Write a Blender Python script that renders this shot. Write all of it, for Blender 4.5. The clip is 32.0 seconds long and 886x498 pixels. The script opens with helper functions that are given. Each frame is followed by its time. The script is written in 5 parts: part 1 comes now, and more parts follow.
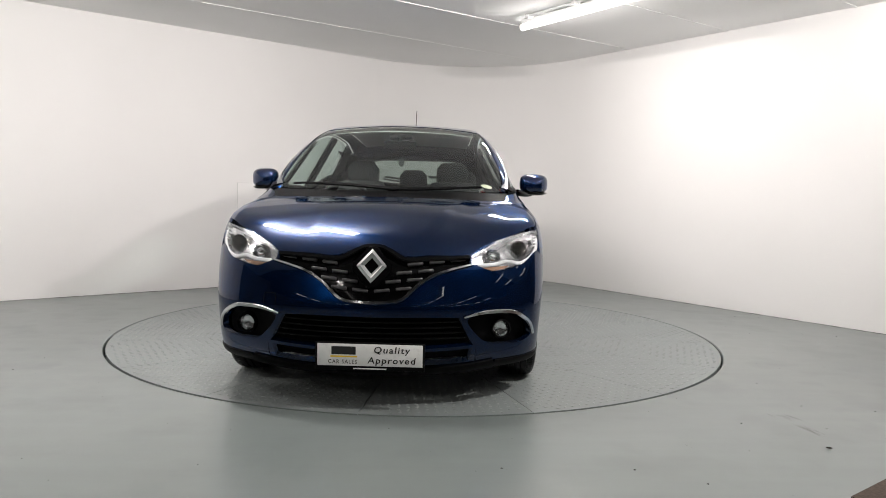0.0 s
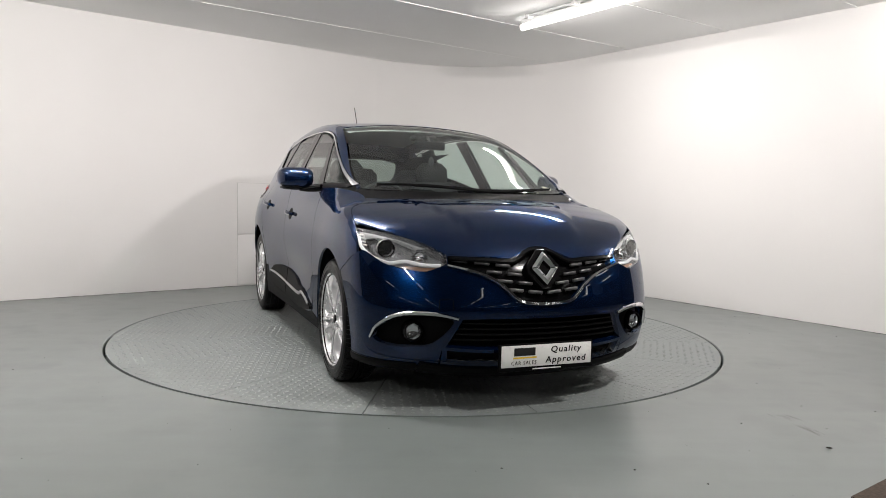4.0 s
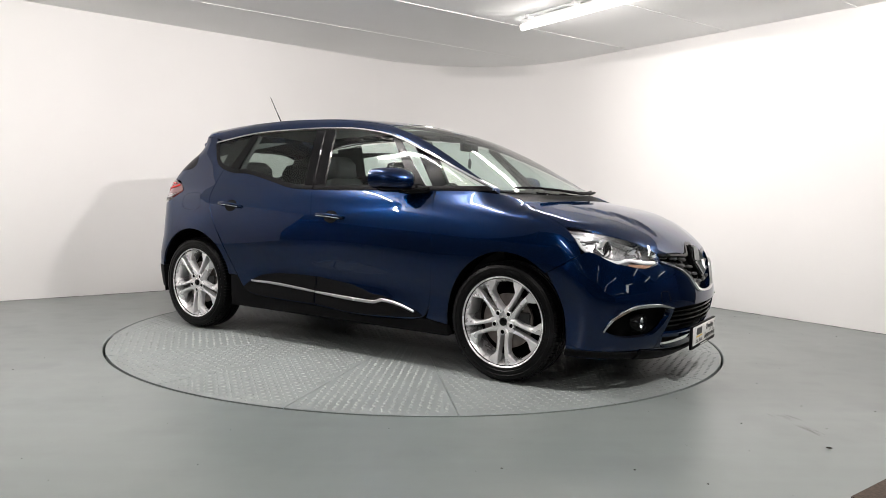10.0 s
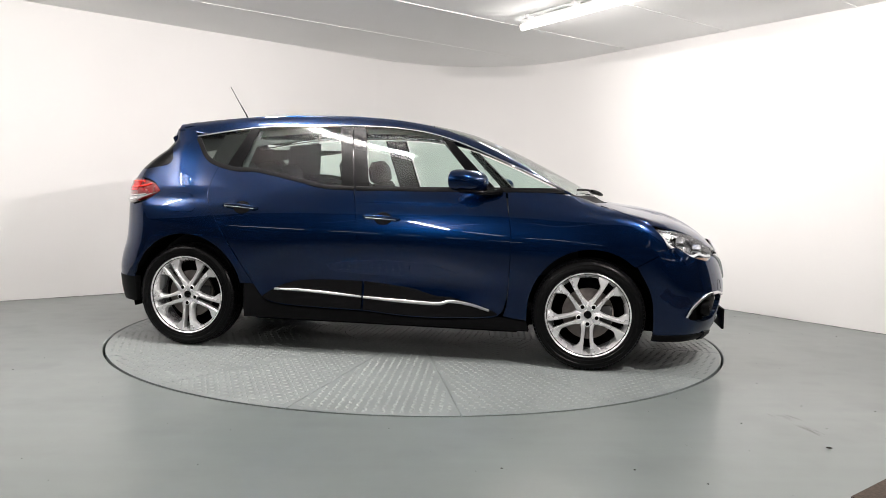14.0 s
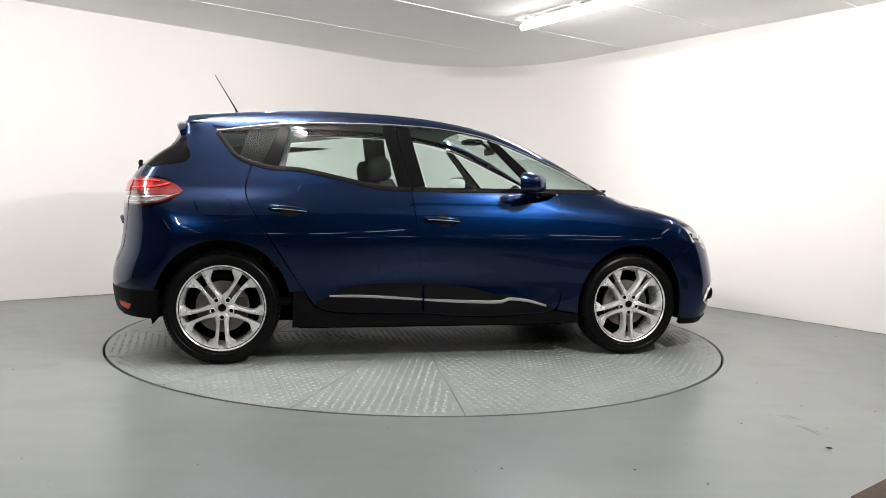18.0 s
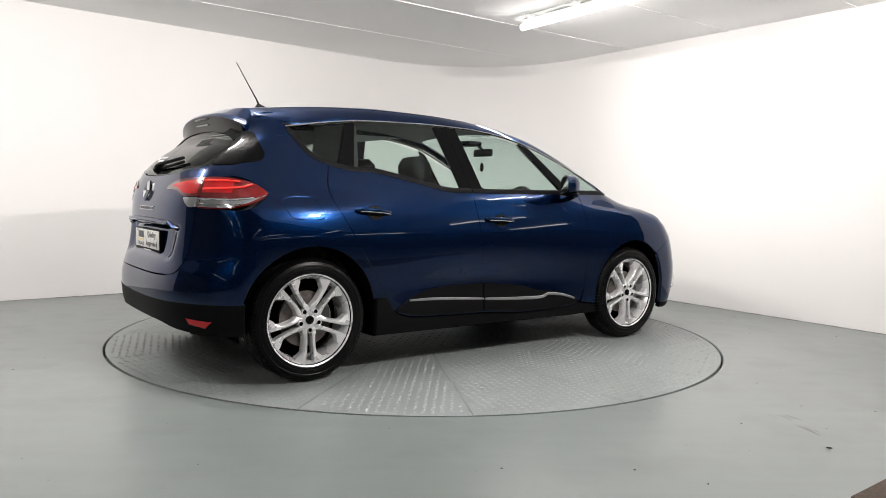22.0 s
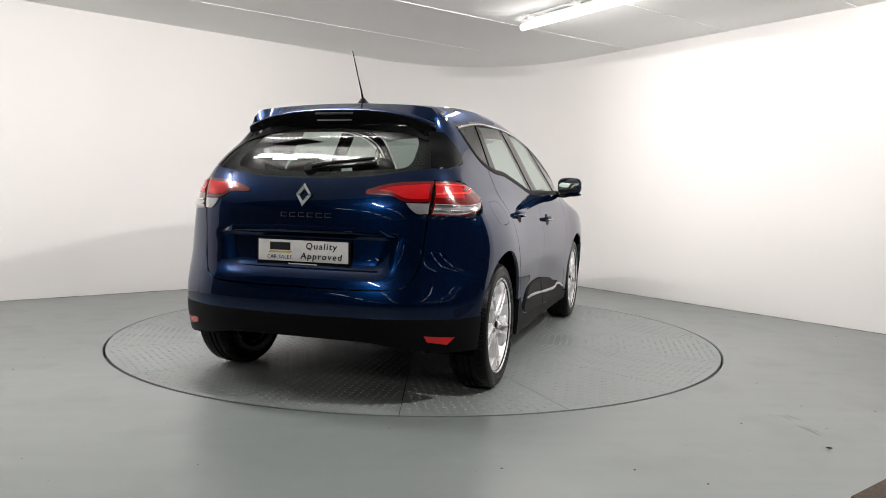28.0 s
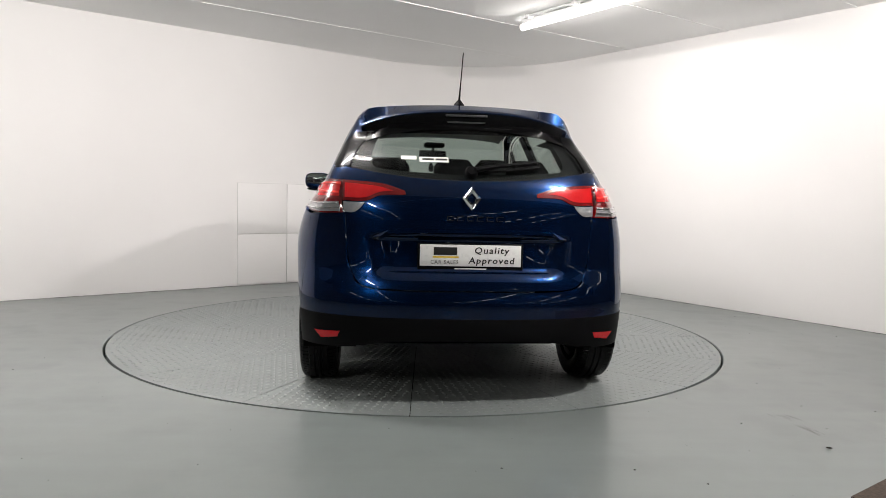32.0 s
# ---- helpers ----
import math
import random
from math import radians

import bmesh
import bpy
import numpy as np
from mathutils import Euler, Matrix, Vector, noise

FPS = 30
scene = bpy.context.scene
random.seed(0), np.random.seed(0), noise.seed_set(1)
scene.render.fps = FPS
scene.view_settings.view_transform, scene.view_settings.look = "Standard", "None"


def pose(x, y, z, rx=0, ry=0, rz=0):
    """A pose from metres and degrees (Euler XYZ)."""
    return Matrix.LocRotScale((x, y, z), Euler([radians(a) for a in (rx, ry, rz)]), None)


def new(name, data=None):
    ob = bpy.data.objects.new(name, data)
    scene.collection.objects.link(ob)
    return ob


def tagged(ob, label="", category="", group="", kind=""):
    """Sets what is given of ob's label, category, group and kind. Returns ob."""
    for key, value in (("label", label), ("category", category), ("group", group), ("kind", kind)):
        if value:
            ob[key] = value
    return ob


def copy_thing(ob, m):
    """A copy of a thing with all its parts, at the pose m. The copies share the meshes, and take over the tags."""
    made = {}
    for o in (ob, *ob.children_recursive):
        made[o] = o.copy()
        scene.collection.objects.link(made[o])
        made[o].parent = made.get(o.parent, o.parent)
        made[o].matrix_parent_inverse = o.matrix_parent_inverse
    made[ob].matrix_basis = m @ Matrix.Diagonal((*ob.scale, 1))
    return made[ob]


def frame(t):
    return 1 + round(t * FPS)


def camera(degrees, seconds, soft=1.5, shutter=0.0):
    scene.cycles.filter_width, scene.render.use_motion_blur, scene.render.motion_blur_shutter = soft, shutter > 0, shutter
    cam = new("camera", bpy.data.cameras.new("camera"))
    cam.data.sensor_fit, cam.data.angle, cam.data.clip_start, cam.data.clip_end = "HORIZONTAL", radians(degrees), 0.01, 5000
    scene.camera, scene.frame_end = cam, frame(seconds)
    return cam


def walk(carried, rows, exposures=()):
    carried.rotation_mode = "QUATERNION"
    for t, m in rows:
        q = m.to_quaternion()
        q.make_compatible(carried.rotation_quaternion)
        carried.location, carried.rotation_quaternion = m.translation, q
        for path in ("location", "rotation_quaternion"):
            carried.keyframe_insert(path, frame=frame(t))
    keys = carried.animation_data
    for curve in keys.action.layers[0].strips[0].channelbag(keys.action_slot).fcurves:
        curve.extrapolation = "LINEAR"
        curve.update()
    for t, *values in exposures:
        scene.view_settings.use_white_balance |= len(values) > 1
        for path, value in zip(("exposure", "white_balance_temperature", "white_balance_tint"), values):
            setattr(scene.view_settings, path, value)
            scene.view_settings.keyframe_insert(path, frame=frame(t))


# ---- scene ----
# ---- camera: it stands still ----
cam = camera(61.72, 32.0, soft=.7)
EYE = Matrix.Translation((0, -5.841, 1.086)) @ pose(0, 0, 0, 90 - 4.170, 0, -1.826) @ pose(0, 0, 0, 0, 0, 1.352)
walk(cam, [(0, EYE), (32, EYE)], exposures=[(0, .04), (1, -.04), (6, -.04), (10, .17), (13, .26), (23, .3), (25, .22), (28, .12), (32, .06)])

# ---- the world outside the hall is shut off: a faint grey alone ----
world = bpy.data.worlds.new("world")
world.use_nodes = True
world.node_tree.nodes["Background"].inputs["Color"].default_value = (.5, .5, .52, 1)
world.node_tree.nodes["Background"].inputs["Strength"].default_value = 0.05
scene.world = world
TUBE_GLOW = 6.0
LAMP_WATTS = 95.0
# ---- materials ----
def material(name):
    m = bpy.data.materials.new(name)
    m.use_nodes = True
    return m, m.node_tree.nodes, m.node_tree.links, m.node_tree.nodes["Principled BSDF"]


def noise_node(m, scale, detail=4, coords="Object"):
    n, l = m.node_tree.nodes, m.node_tree.links
    tc, tx = n.new("ShaderNodeTexCoord"), n.new("ShaderNodeTexNoise")
    l.new(tc.outputs[coords], tx.inputs["Vector"])
    tx.inputs["Scale"].default_value, tx.inputs["Detail"].default_value = scale, detail
    return tx


def ramp(m, fac, stops):
    r = m.node_tree.nodes.new("ShaderNodeValToRGB")
    m.node_tree.links.new(fac, r.inputs["Fac"])
    while len(r.color_ramp.elements) < len(stops):
        r.color_ramp.elements.new(.5)
    for e, (at, c) in zip(r.color_ramp.elements, stops):
        e.position, e.color = at, (*c, 1) if len(c) == 3 else c
    return r.outputs["Color"]


def bumped(m, height, strength, distance, bsdf, inp="Normal"):
    b = m.node_tree.nodes.new("ShaderNodeBump")
    b.inputs["Strength"].default_value, b.inputs["Distance"].default_value = strength, distance
    m.node_tree.links.new(height, b.inputs["Height"])
    m.node_tree.links.new(b.outputs["Normal"], bsdf.inputs[inp])
    return b


def grey(v):
    return (v, v, v)


def plain(name, colour, rough=.5, metal=0.0, coat=0.0, scale=30, vary=.12, bump=0.0, spec=.5):
    """A surface with a slight mottling of colour and roughness, and a fine relief."""
    m, n, l, p = material(name)
    tx = noise_node(m, scale)
    l.new(ramp(m, tx.outputs["Fac"], [(.3, tuple(c * (1 - vary) for c in colour)), (.7, tuple(min(1, c * (1 + vary)) for c in colour))]), p.inputs["Base Color"])
    l.new(ramp(m, tx.outputs["Fac"], [(.3, grey(max(.02, rough - .06))), (.7, grey(min(1, rough + .06)))]), p.inputs["Roughness"])
    p.inputs["Metallic"].default_value, p.inputs["Coat Weight"].default_value = metal, coat
    p.inputs["Specular IOR Level"].default_value = spec
    p.inputs["Coat Roughness"].default_value = .04
    if bump:
        bumped(m, tx.outputs["Fac"], .4, bump, p)
    return m


def make_paint():
    """Dark blue metallic: a dark base, a blue flake lobe and a clear coat."""
    m, n, l, p = material("blue_paint")
    flakes, mottle = noise_node(m, 900, 2), noise_node(m, 3, 3)
    p.inputs["Base Color"].default_value = (.0005, .0022, .009, 1)
    p.inputs["Roughness"].default_value, p.inputs["Specular IOR Level"].default_value = .5, 0
    p.inputs["Coat Weight"].default_value, p.inputs["Coat Roughness"].default_value, p.inputs["Coat IOR"].default_value = 1, .008, 1.42
    flake, both_lobes = n.new("ShaderNodeBsdfGlossy"), n.new("ShaderNodeAddShader")
    l.new(ramp(m, flakes.outputs["Fac"], [(.25, (.0002, .0031, .0142)), (.55, (.0004, .0096, .0425)), (.8, (.0010, .031, .123))]), flake.inputs["Color"])
    l.new(ramp(m, mottle.outputs["Fac"], [(.3, grey(.23)), (.7, grey(.26))]), flake.inputs["Roughness"])
    l.new(p.outputs["BSDF"], both_lobes.inputs[0])
    l.new(flake.outputs["BSDF"], both_lobes.inputs[1])
    l.new(both_lobes.outputs["Shader"], n["Material Output"].inputs["Surface"])
    return m


def make_glass(name, tint, even=.06):
    m, n, l, p = material(name)
    n.remove(p)
    clear, gloss, mix = n.new("ShaderNodeBsdfTransparent"), n.new("ShaderNodeBsdfGlossy"), n.new("ShaderNodeMixShader")
    facing, power, scaled = n.new("ShaderNodeLayerWeight"), n.new("ShaderNodeMath"), n.new("ShaderNodeMath")
    clear.inputs["Color"].default_value = (*tint, 1)
    gloss.inputs["Roughness"].default_value, facing.inputs["Blend"].default_value = .01, .5
    power.operation, scaled.operation = "POWER", "MULTIPLY_ADD"
    power.inputs[1].default_value, scaled.inputs[1].default_value, scaled.inputs[2].default_value = 5, .9, even
    l.new(facing.outputs["Facing"], power.inputs[0])
    l.new(power.outputs["Value"], scaled.inputs[0])
    l.new(scaled.outputs["Value"], mix.inputs["Fac"])
    l.new(clear.outputs["BSDF"], mix.inputs[1])
    l.new(gloss.outputs["BSDF"], mix.inputs[2])
    l.new(mix.outputs["Shader"], n["Material Output"].inputs["Surface"])
    return m


def make_floor():
    """Blue-grey floor paint on concrete: scuffed, patchy in gloss, slightly uneven."""
    m, n, l, p = material("floor_paint")
    big, mid, fine = noise_node(m, .55, 5), noise_node(m, 2.6, 4), noise_node(m, 70, 3)
    mx = n.new("ShaderNodeMix")
    mx.data_type, mx.blend_type = "RGBA", "MULTIPLY"
    mx.inputs["Factor"].default_value = 1
    l.new(ramp(m, big.outputs["Fac"], [(.3, (.142, .163, .160)), (.7, (.178, .198, .191))]), mx.inputs["A"])
    l.new(ramp(m, mid.outputs["Fac"], [(.25, grey(.93)), (.5, grey(1.0)), (.75, grey(1.03))]), mx.inputs["B"])
    # faint drag marks in two directions
    last = mx.outputs["Result"]
    for turn, sx, sy, strong in ((.5, .8, 7, .06), (-.9, 1.0, 9, .05)):
        tc, mp, tx, up = n.new("ShaderNodeTexCoord"), n.new("ShaderNodeMapping"), n.new("ShaderNodeTexNoise"), n.new("ShaderNodeMix")
        mp.inputs["Rotation"].default_value[2], mp.inputs["Scale"].default_value = turn, (sx, sy, 1)
        tx.inputs["Scale"].default_value, tx.inputs["Detail"].default_value = 1, 5
        l.new(tc.outputs["Object"], mp.inputs["Vector"])
        l.new(mp.outputs["Vector"], tx.inputs["Vector"])
        up.data_type, up.blend_type = "RGBA", "MULTIPLY"
        up.inputs["Factor"].default_value = 1
        l.new(last, up.inputs["A"])
        l.new(ramp(m, tx.outputs["Fac"], [(.15, grey(1 - strong)), (.85, grey(1 + strong))]), up.inputs["B"])
        last = up.outputs["Result"]
    l.new(last, p.inputs["Base Color"])
    l.new(ramp(m, mid.outputs["Fac"], [(.25, grey(.34)), (.5, grey(.29)), (.75, grey(.33))]), p.inputs["Roughness"])
    ad = n.new("ShaderNodeMath")
    ad.operation, ad.use_clamp = "MULTIPLY_ADD", False
    l.new(fine.outputs["Fac"], ad.inputs[0])
    ad.inputs[1].default_value = .3
    l.new(mid.outputs["Fac"], ad.inputs[2])
    bumped(m, ad.outputs["Value"], .12, .001, p)
    return m


def make_wall(name, colour):
    """White emulsion on plaster: roller stipple and soft unevenness."""
    m, n, l, p = material(name)
    big, fine = noise_node(m, .7, 4), noise_node(m, 120, 3)
    l.new(ramp(m, big.outputs["Fac"], [(.3, tuple(c * .96 for c in colour)), (.7, colour)]), p.inputs["Base Color"])
    p.inputs["Roughness"].default_value = .62
    bumped(m, fine.outputs["Fac"], .25, .002, p)
    return m


PAINT = make_paint()
GLASS = make_glass("clear_glass", (.80, .90, .86), .05)
SCREEN = make_glass("screen_glass", (.78, .89, .85), .09)
DARK_GLASS = make_glass("tinted_glass", (.42, .46, .44), .03)
LENS = make_glass("lamp_lens", (.95, .96, .97), .04)
FLOOR = make_floor()
WALL = make_wall("white_wall", (.82, .81, .80))
CEILING = make_wall("ceiling_board", (.90, .90, .895))
STRIP = plain("joint_strip", (.86, .86, .86), .4, vary=.03)
BLACK = plain("black_plastic", (.004, .004, .0045), .5, scale=220, bump=.0002, spec=.06)
GLOSS = plain("gloss_black", (.003, .003, .0033), .06, vary=.05, spec=.12)
TRIM = plain("dark_trim", (.030, .030, .031), .7, scale=150, bump=.0006, spec=.2)
LINING = plain("pale_lining", (.58, .58, .56), .85, scale=200, bump=.0006)
FABRIC = plain("seat_cloth", (.034, .034, .035), .9, scale=260, bump=.0012, spec=.15)
CHROME = plain("chrome", (.80, .80, .81), .08, metal=1, vary=.03)
SATIN = plain("satin_chrome", (.60, .60, .61), .34, metal=1, vary=.04)
ALLOY = plain("alloy", (.78, .78, .79), .27, metal=.55, coat=.4, vary=.04, scale=8)
ALLOY_DARK = plain("brake_iron", (.17, .15, .14), .5, metal=.8, scale=20, vary=.3)
RUBBER = plain("rubber", (.003, .003, .0033), .33, scale=60, bump=.0002, spec=.12)
RED = plain("red_lens", (.45, .005, .007), .12, coat=.3, vary=.10, scale=14)
RED_BRIGHT = plain("bright_red_lens", (.80, .03, .022), .12, coat=1, vary=.06, scale=20)
AMBER = plain("amber_lens", (.34, .20, .13), .15, coat=1, vary=.1, scale=40)
STICKER = plain("cream_sticker", (.75, .66, .52), .5, vary=.05)
LAMP_GREY = plain("lamp_grey", (.46, .46, .47), .22, metal=.8, vary=.3, scale=26)
GUIDE = plain("light_guide", (.72, .73, .74), .18, coat=.8, vary=.05)
SMOKE = plain("grey_bar", (.045, .045, .047), .35, metal=.3, vary=.1)
MIRROR = plain("mirror_glass", (.85, .86, .86), .02, metal=1, vary=.01)
RED_DEEP = plain("deep_red_lens", (.13, .002, .003), .10, coat=1, vary=.15, scale=18)
SILVERED = plain("reflector_bowl", (.82, .82, .83), .12, metal=1, vary=.05)
FROST = plain("frosted_lens", (.46, .46, .47), .15, metal=.65, coat=1, vary=.10, scale=90)
PLATE = plain("plate_white", (.80, .80, .78), .30, coat=.5, vary=.02)
INK = plain("black_ink", (.012, .012, .012), .4)
YELLOW = plain("yellow_ink", (.75, .52, .04), .4)
TREAD = plain("tread_paint", (.25, .27, .265), .44, scale=5, vary=.18)
DECK = plain("deck_paint", (.19, .212, .209), .42, scale=2.2, vary=.12, bump=.0)
# dark grey of the added, unseen hall walls and ceiling
HALL_DARK = plain("grey_concrete", (.07, .07, .07), .8, scale=1.3, vary=.25, bump=.002)
GRIT_AND_JOINT = plain("dark_grime", (.022, .020, .018), .9, scale=40, vary=.4, spec=.1)
DARK = plain("pit_dark", (.003, .003, .003), .95, spec=0)
MAT = plain("brown_mat", (.055, .040, .030), .95, scale=90, vary=.45, bump=.004)
GLOW = bpy.data.materials.new("tube_glow")
GLOW.use_nodes = True
GLOW.node_tree.nodes["Principled BSDF"].inputs["Emission Color"].default_value = (1, .97, .93, 1)
GLOW.node_tree.nodes["Principled BSDF"].inputs["Emission Strength"].default_value = TUBE_GLOW
# ---- mesh tools ----
def link_mesh(name, bm, mat, parent=None, label="", smooth=35):
    me = bpy.data.meshes.new(name)
    bm.to_mesh(me)
    bm.free()
    me.materials.append(mat)
    if smooth:
        me.shade_smooth()
        me.set_sharp_from_angle(angle=radians(smooth))
    if "skin_normal" in me.attributes:
        n = np.zeros(len(me.vertices) * 3, np.float32)
        me.attributes["skin_normal"].data.foreach_get("vector", n)
        me.attributes.remove(me.attributes["skin_normal"])
        own = np.zeros(len(me.vertices) * 3, np.float32)
        me.vertices.foreach_get("normal", own)
        n, own = n.reshape(-1, 3), own.reshape(-1, 3)
        me.normals_split_custom_set_from_vertices(np.where(np.abs(n).sum(1, keepdims=True) > .1, n, own).tolist())
    ob = new(name, me)
    ob.parent = parent
    if label:
        tagged(ob, label)
    return ob


def part(name, bm, mat, parent, label="", smooth=35):
    """One mesh under a thing or under a part."""
    return link_mesh(name, bm, mat, parent, label, smooth)


def empty(name, m, **tags):
    ob = new(name)
    ob.empty_display_size = .2
    ob.matrix_basis = m
    return tagged(ob, **tags)


def box(bm, x0, y0, z0, x1, y1, z1, bevel=0.0, seg=2, m=None):
    r = bmesh.ops.create_cube(bm, size=1)
    vs = r["verts"]
    t = Matrix.Translation(((x0 + x1) / 2, (y0 + y1) / 2, (z0 + z1) / 2)) @ Matrix.Diagonal((abs(x1 - x0), abs(y1 - y0), abs(z1 - z0), 1))
    bmesh.ops.transform(bm, matrix=(m or Matrix()) @ t, verts=vs)
    if bevel:
        bmesh.ops.bevel(bm, geom=list({e for v in vs for e in v.link_edges}), offset=bevel, segments=seg, affect="EDGES", profile=.5, clamp_overlap=True)
    return bm


def lathe(bm, profile, seg=48, m=None, a0=0.0, a1=2 * math.pi):
    """Turns a profile of (radius, height) about z."""
    full = abs(a1 - a0 - 2 * math.pi) < 1e-6
    cols = []
    for i in range(seg if full else seg + 1):
        a = a0 + (a1 - a0) * i / seg
        cols.append([bm.verts.new((m or Matrix()) @ Vector((r * math.cos(a), r * math.sin(a), h))) for r, h in profile])
    for i in range(seg):
        c, d = cols[i], cols[(i + 1) % len(cols)]
        for j in range(len(profile) - 1):
            bm.faces.new((c[j], d[j], d[j + 1], c[j + 1]))
    return bm


def loft(bm, rings, closed=True, caps=True):
    """Skins a list of rings of equal length."""
    rows = [[bm.verts.new(p) for p in r] for r in rings]
    n = len(rows[0])
    for a, b in zip(rows, rows[1:]):
        for j in range(n if closed else n - 1):
            k = (j + 1) % n
            bm.faces.new((a[j], a[k], b[k], b[j]))
    if caps and closed:
        bm.faces.new(rows[0][::-1])
        bm.faces.new(rows[-1])
    bmesh.ops.recalc_face_normals(bm, faces=bm.faces)
    return bm


def tube(bm, points, radius, seg=8, closed=False, squash=1.0):
    """A round bar along points; radius may be a list."""
    pts = [Vector(p) for p in points]
    rs = radius if isinstance(radius, (list, tuple)) else [radius] * len(pts)
    rings, up = [], Vector((0, 0, 1))
    for i, p in enumerate(pts):
        a = pts[(i - 1) % len(pts)] if closed or i else p
        b = pts[(i + 1) % len(pts)] if closed or i < len(pts) - 1 else p
        d = (b - a).normalized()
        s = d.cross(up)
        s = s.normalized() if s.length > 1e-4 else Vector((1, 0, 0))
        t = s.cross(d).normalized()
        rings.append([p + (s * math.cos(q) + t * math.sin(q) * squash) * rs[i] for q in (2 * math.pi * k / seg for k in range(seg))])
    if closed:
        rings.append(rings[0])
    return loft(bm, rings, caps=not closed)


def rounded(points, step=.03, closed=True):
    """A smooth line through points; a point with a third value of 1 stays a corner."""
    ps = [(np.array(p[:2], float), len(p) > 2) for p in points]
    n, out = len(ps), []
    for i in range(n if closed else n - 1):
        p1, c1 = ps[i]
        p2, c2 = ps[(i + 1) % n]
        p0 = p1 if c1 or (not closed and i == 0) else ps[i - 1][0]
        p3 = p2 if c2 or (not closed and i == n - 2) else ps[(i + 2) % n][0]
        l = np.linalg.norm(p2 - p1)
        m1 = (p2 - p0) * l / (np.linalg.norm(p2 - p1) + np.linalg.norm(p1 - p0) + 1e-9)
        m2 = (p3 - p1) * l / (np.linalg.norm(p3 - p2) + np.linalg.norm(p2 - p1) + 1e-9)
        k = max(1, int(round(l / step)))
        for t in np.arange(k) / k:
            out.append(p1 * (1 + 2 * t) * (1 - t) ** 2 + m1 * t * (1 - t) ** 2 + p2 * t * t * (3 - 2 * t) + m2 * t * t * (t - 1))
    if not closed:
        out.append(ps[-1][0])
    return np.array(out)


def inside_poly(p, poly):
    x, y = p[:, 0], p[:, 1]
    r = np.zeros(len(p), bool)
    for (ax, ay), (bx, by) in zip(poly, np.roll(poly, -1, 0)):
        if ay != by:
            r ^= ((ay > y) != (by > y)) & (x < (bx - ax) * (y - ay) / (by - ay) + ax)
    return r


def inset_poly(poly, d):
    """Moves a closed outline inwards by d."""
    a = np.sum(poly[:, 0] * np.roll(poly[:, 1], -1) - np.roll(poly[:, 0], -1) * poly[:, 1])
    t = np.roll(poly, -1, 0) - np.roll(poly, 1, 0)
    t /= np.linalg.norm(t, axis=1, keepdims=True) + 1e-9
    return poly + np.stack([-t[:, 1], t[:, 0]], -1) * d * (1 if a > 0 else -1)
# ---- the car's outer form: a smooth field, zero on the skin, positive inside ----
# car space: x forward from mid-wheelbase, y to the car's left, z up from the ground
def spline(xs, ys):
    """A shape-keeping cubic through a few knots."""
    xs, ys = np.array(xs, float), np.array(ys, float)
    h, d = np.diff(xs), np.diff(ys) / np.diff(xs)
    m = np.zeros(len(xs))
    m[0], m[-1] = d[0], d[-1]
    for i in range(1, len(xs) - 1):
        if d[i - 1] * d[i] > 0:
            w1, w2 = 2 * h[i] + h[i - 1], h[i] + 2 * h[i - 1]
            m[i] = (w1 + w2) / (w1 / d[i - 1] + w2 / d[i])

    def f(v):
        v = np.asarray(v, float)
        i = np.clip(np.searchsorted(xs, v) - 1, 0, len(h) - 1)
        t = np.clip((v - xs[i]) / h[i], 0, 1)
        c = ys[i] * (1 + 2 * t) * (1 - t) ** 2 + m[i] * h[i] * t * (1 - t) ** 2 + ys[i + 1] * t * t * (3 - 2 * t) + m[i + 1] * h[i] * t * t * (t - 1)
        return c + np.where(v < xs[0], (v - xs[0]) * m[0], 0) + np.where(v > xs[-1], (v - xs[-1]) * m[-1], 0)
    return f


SIDE = spline([.15, .25, .36, .48, .62, .78, .92, 1.02, 1.10, 1.25, 1.40, 1.53, 1.65],
              [.865, .895, .905, .915, .922, .916, .895, .868, .836, .761, .684, .614, .550])
LOW_TAPER = spline([-2.2, -1.7, -1.2, 0, 1.0, 1.5, 1.9, 2.3], [.90, .975, 1.0, .985, .985, .992, .965, .89])
TOP_TAPER = spline([-2.0, -1.5, -.9, -.2, .4, 1.2, 1.8], [.90, .955, .99, 1.0, 1.0, .945, .86])
NOSE = spline([.14, .2, .28, .38, .5, .62, .72, .8, .87, .95, 1.05, 2.0],
              [2.10, 2.2, 2.262, 2.288, 2.297, 2.275, 2.245, 2.21, 2.165, 2.10, 2.05, 2.0])
TAIL = spline([.2, .3, .4, .52, .62, .72, .85, 1.0, 1.1, 1.2, 1.3, 1.40, 1.45, 1.50, 1.56, 1.64],
              [-2.02, -2.075, -2.10, -2.109, -2.09, -2.06, -2.045, -2.035, -2.01, -1.955, -1.85, -1.715, -1.69, -1.70, -1.735, -1.76])
TOP = spline([-1.95, -1.8, -1.6, -1.31, -1.0, -.7, -.35, -.05, .2, .45, .75, 1.05, 1.25, 1.4, 1.46, 1.53, 1.7, 1.87, 2.02, 2.12, 2.2],
             [1.505, 1.54, 1.58, 1.615, 1.64, 1.652, 1.648, 1.63, 1.598, 1.548, 1.438, 1.295, 1.192, 1.108, 1.074, 1.058, 1.03, .992, .925, .87, .815])
CROWN = spline([-2, -1, .1, .5, 1.0, 1.2, 1.36, 1.5, 1.8, 2.1], [.10, .085, .10, .12, .15, .175, .13, .072, .10, .14])


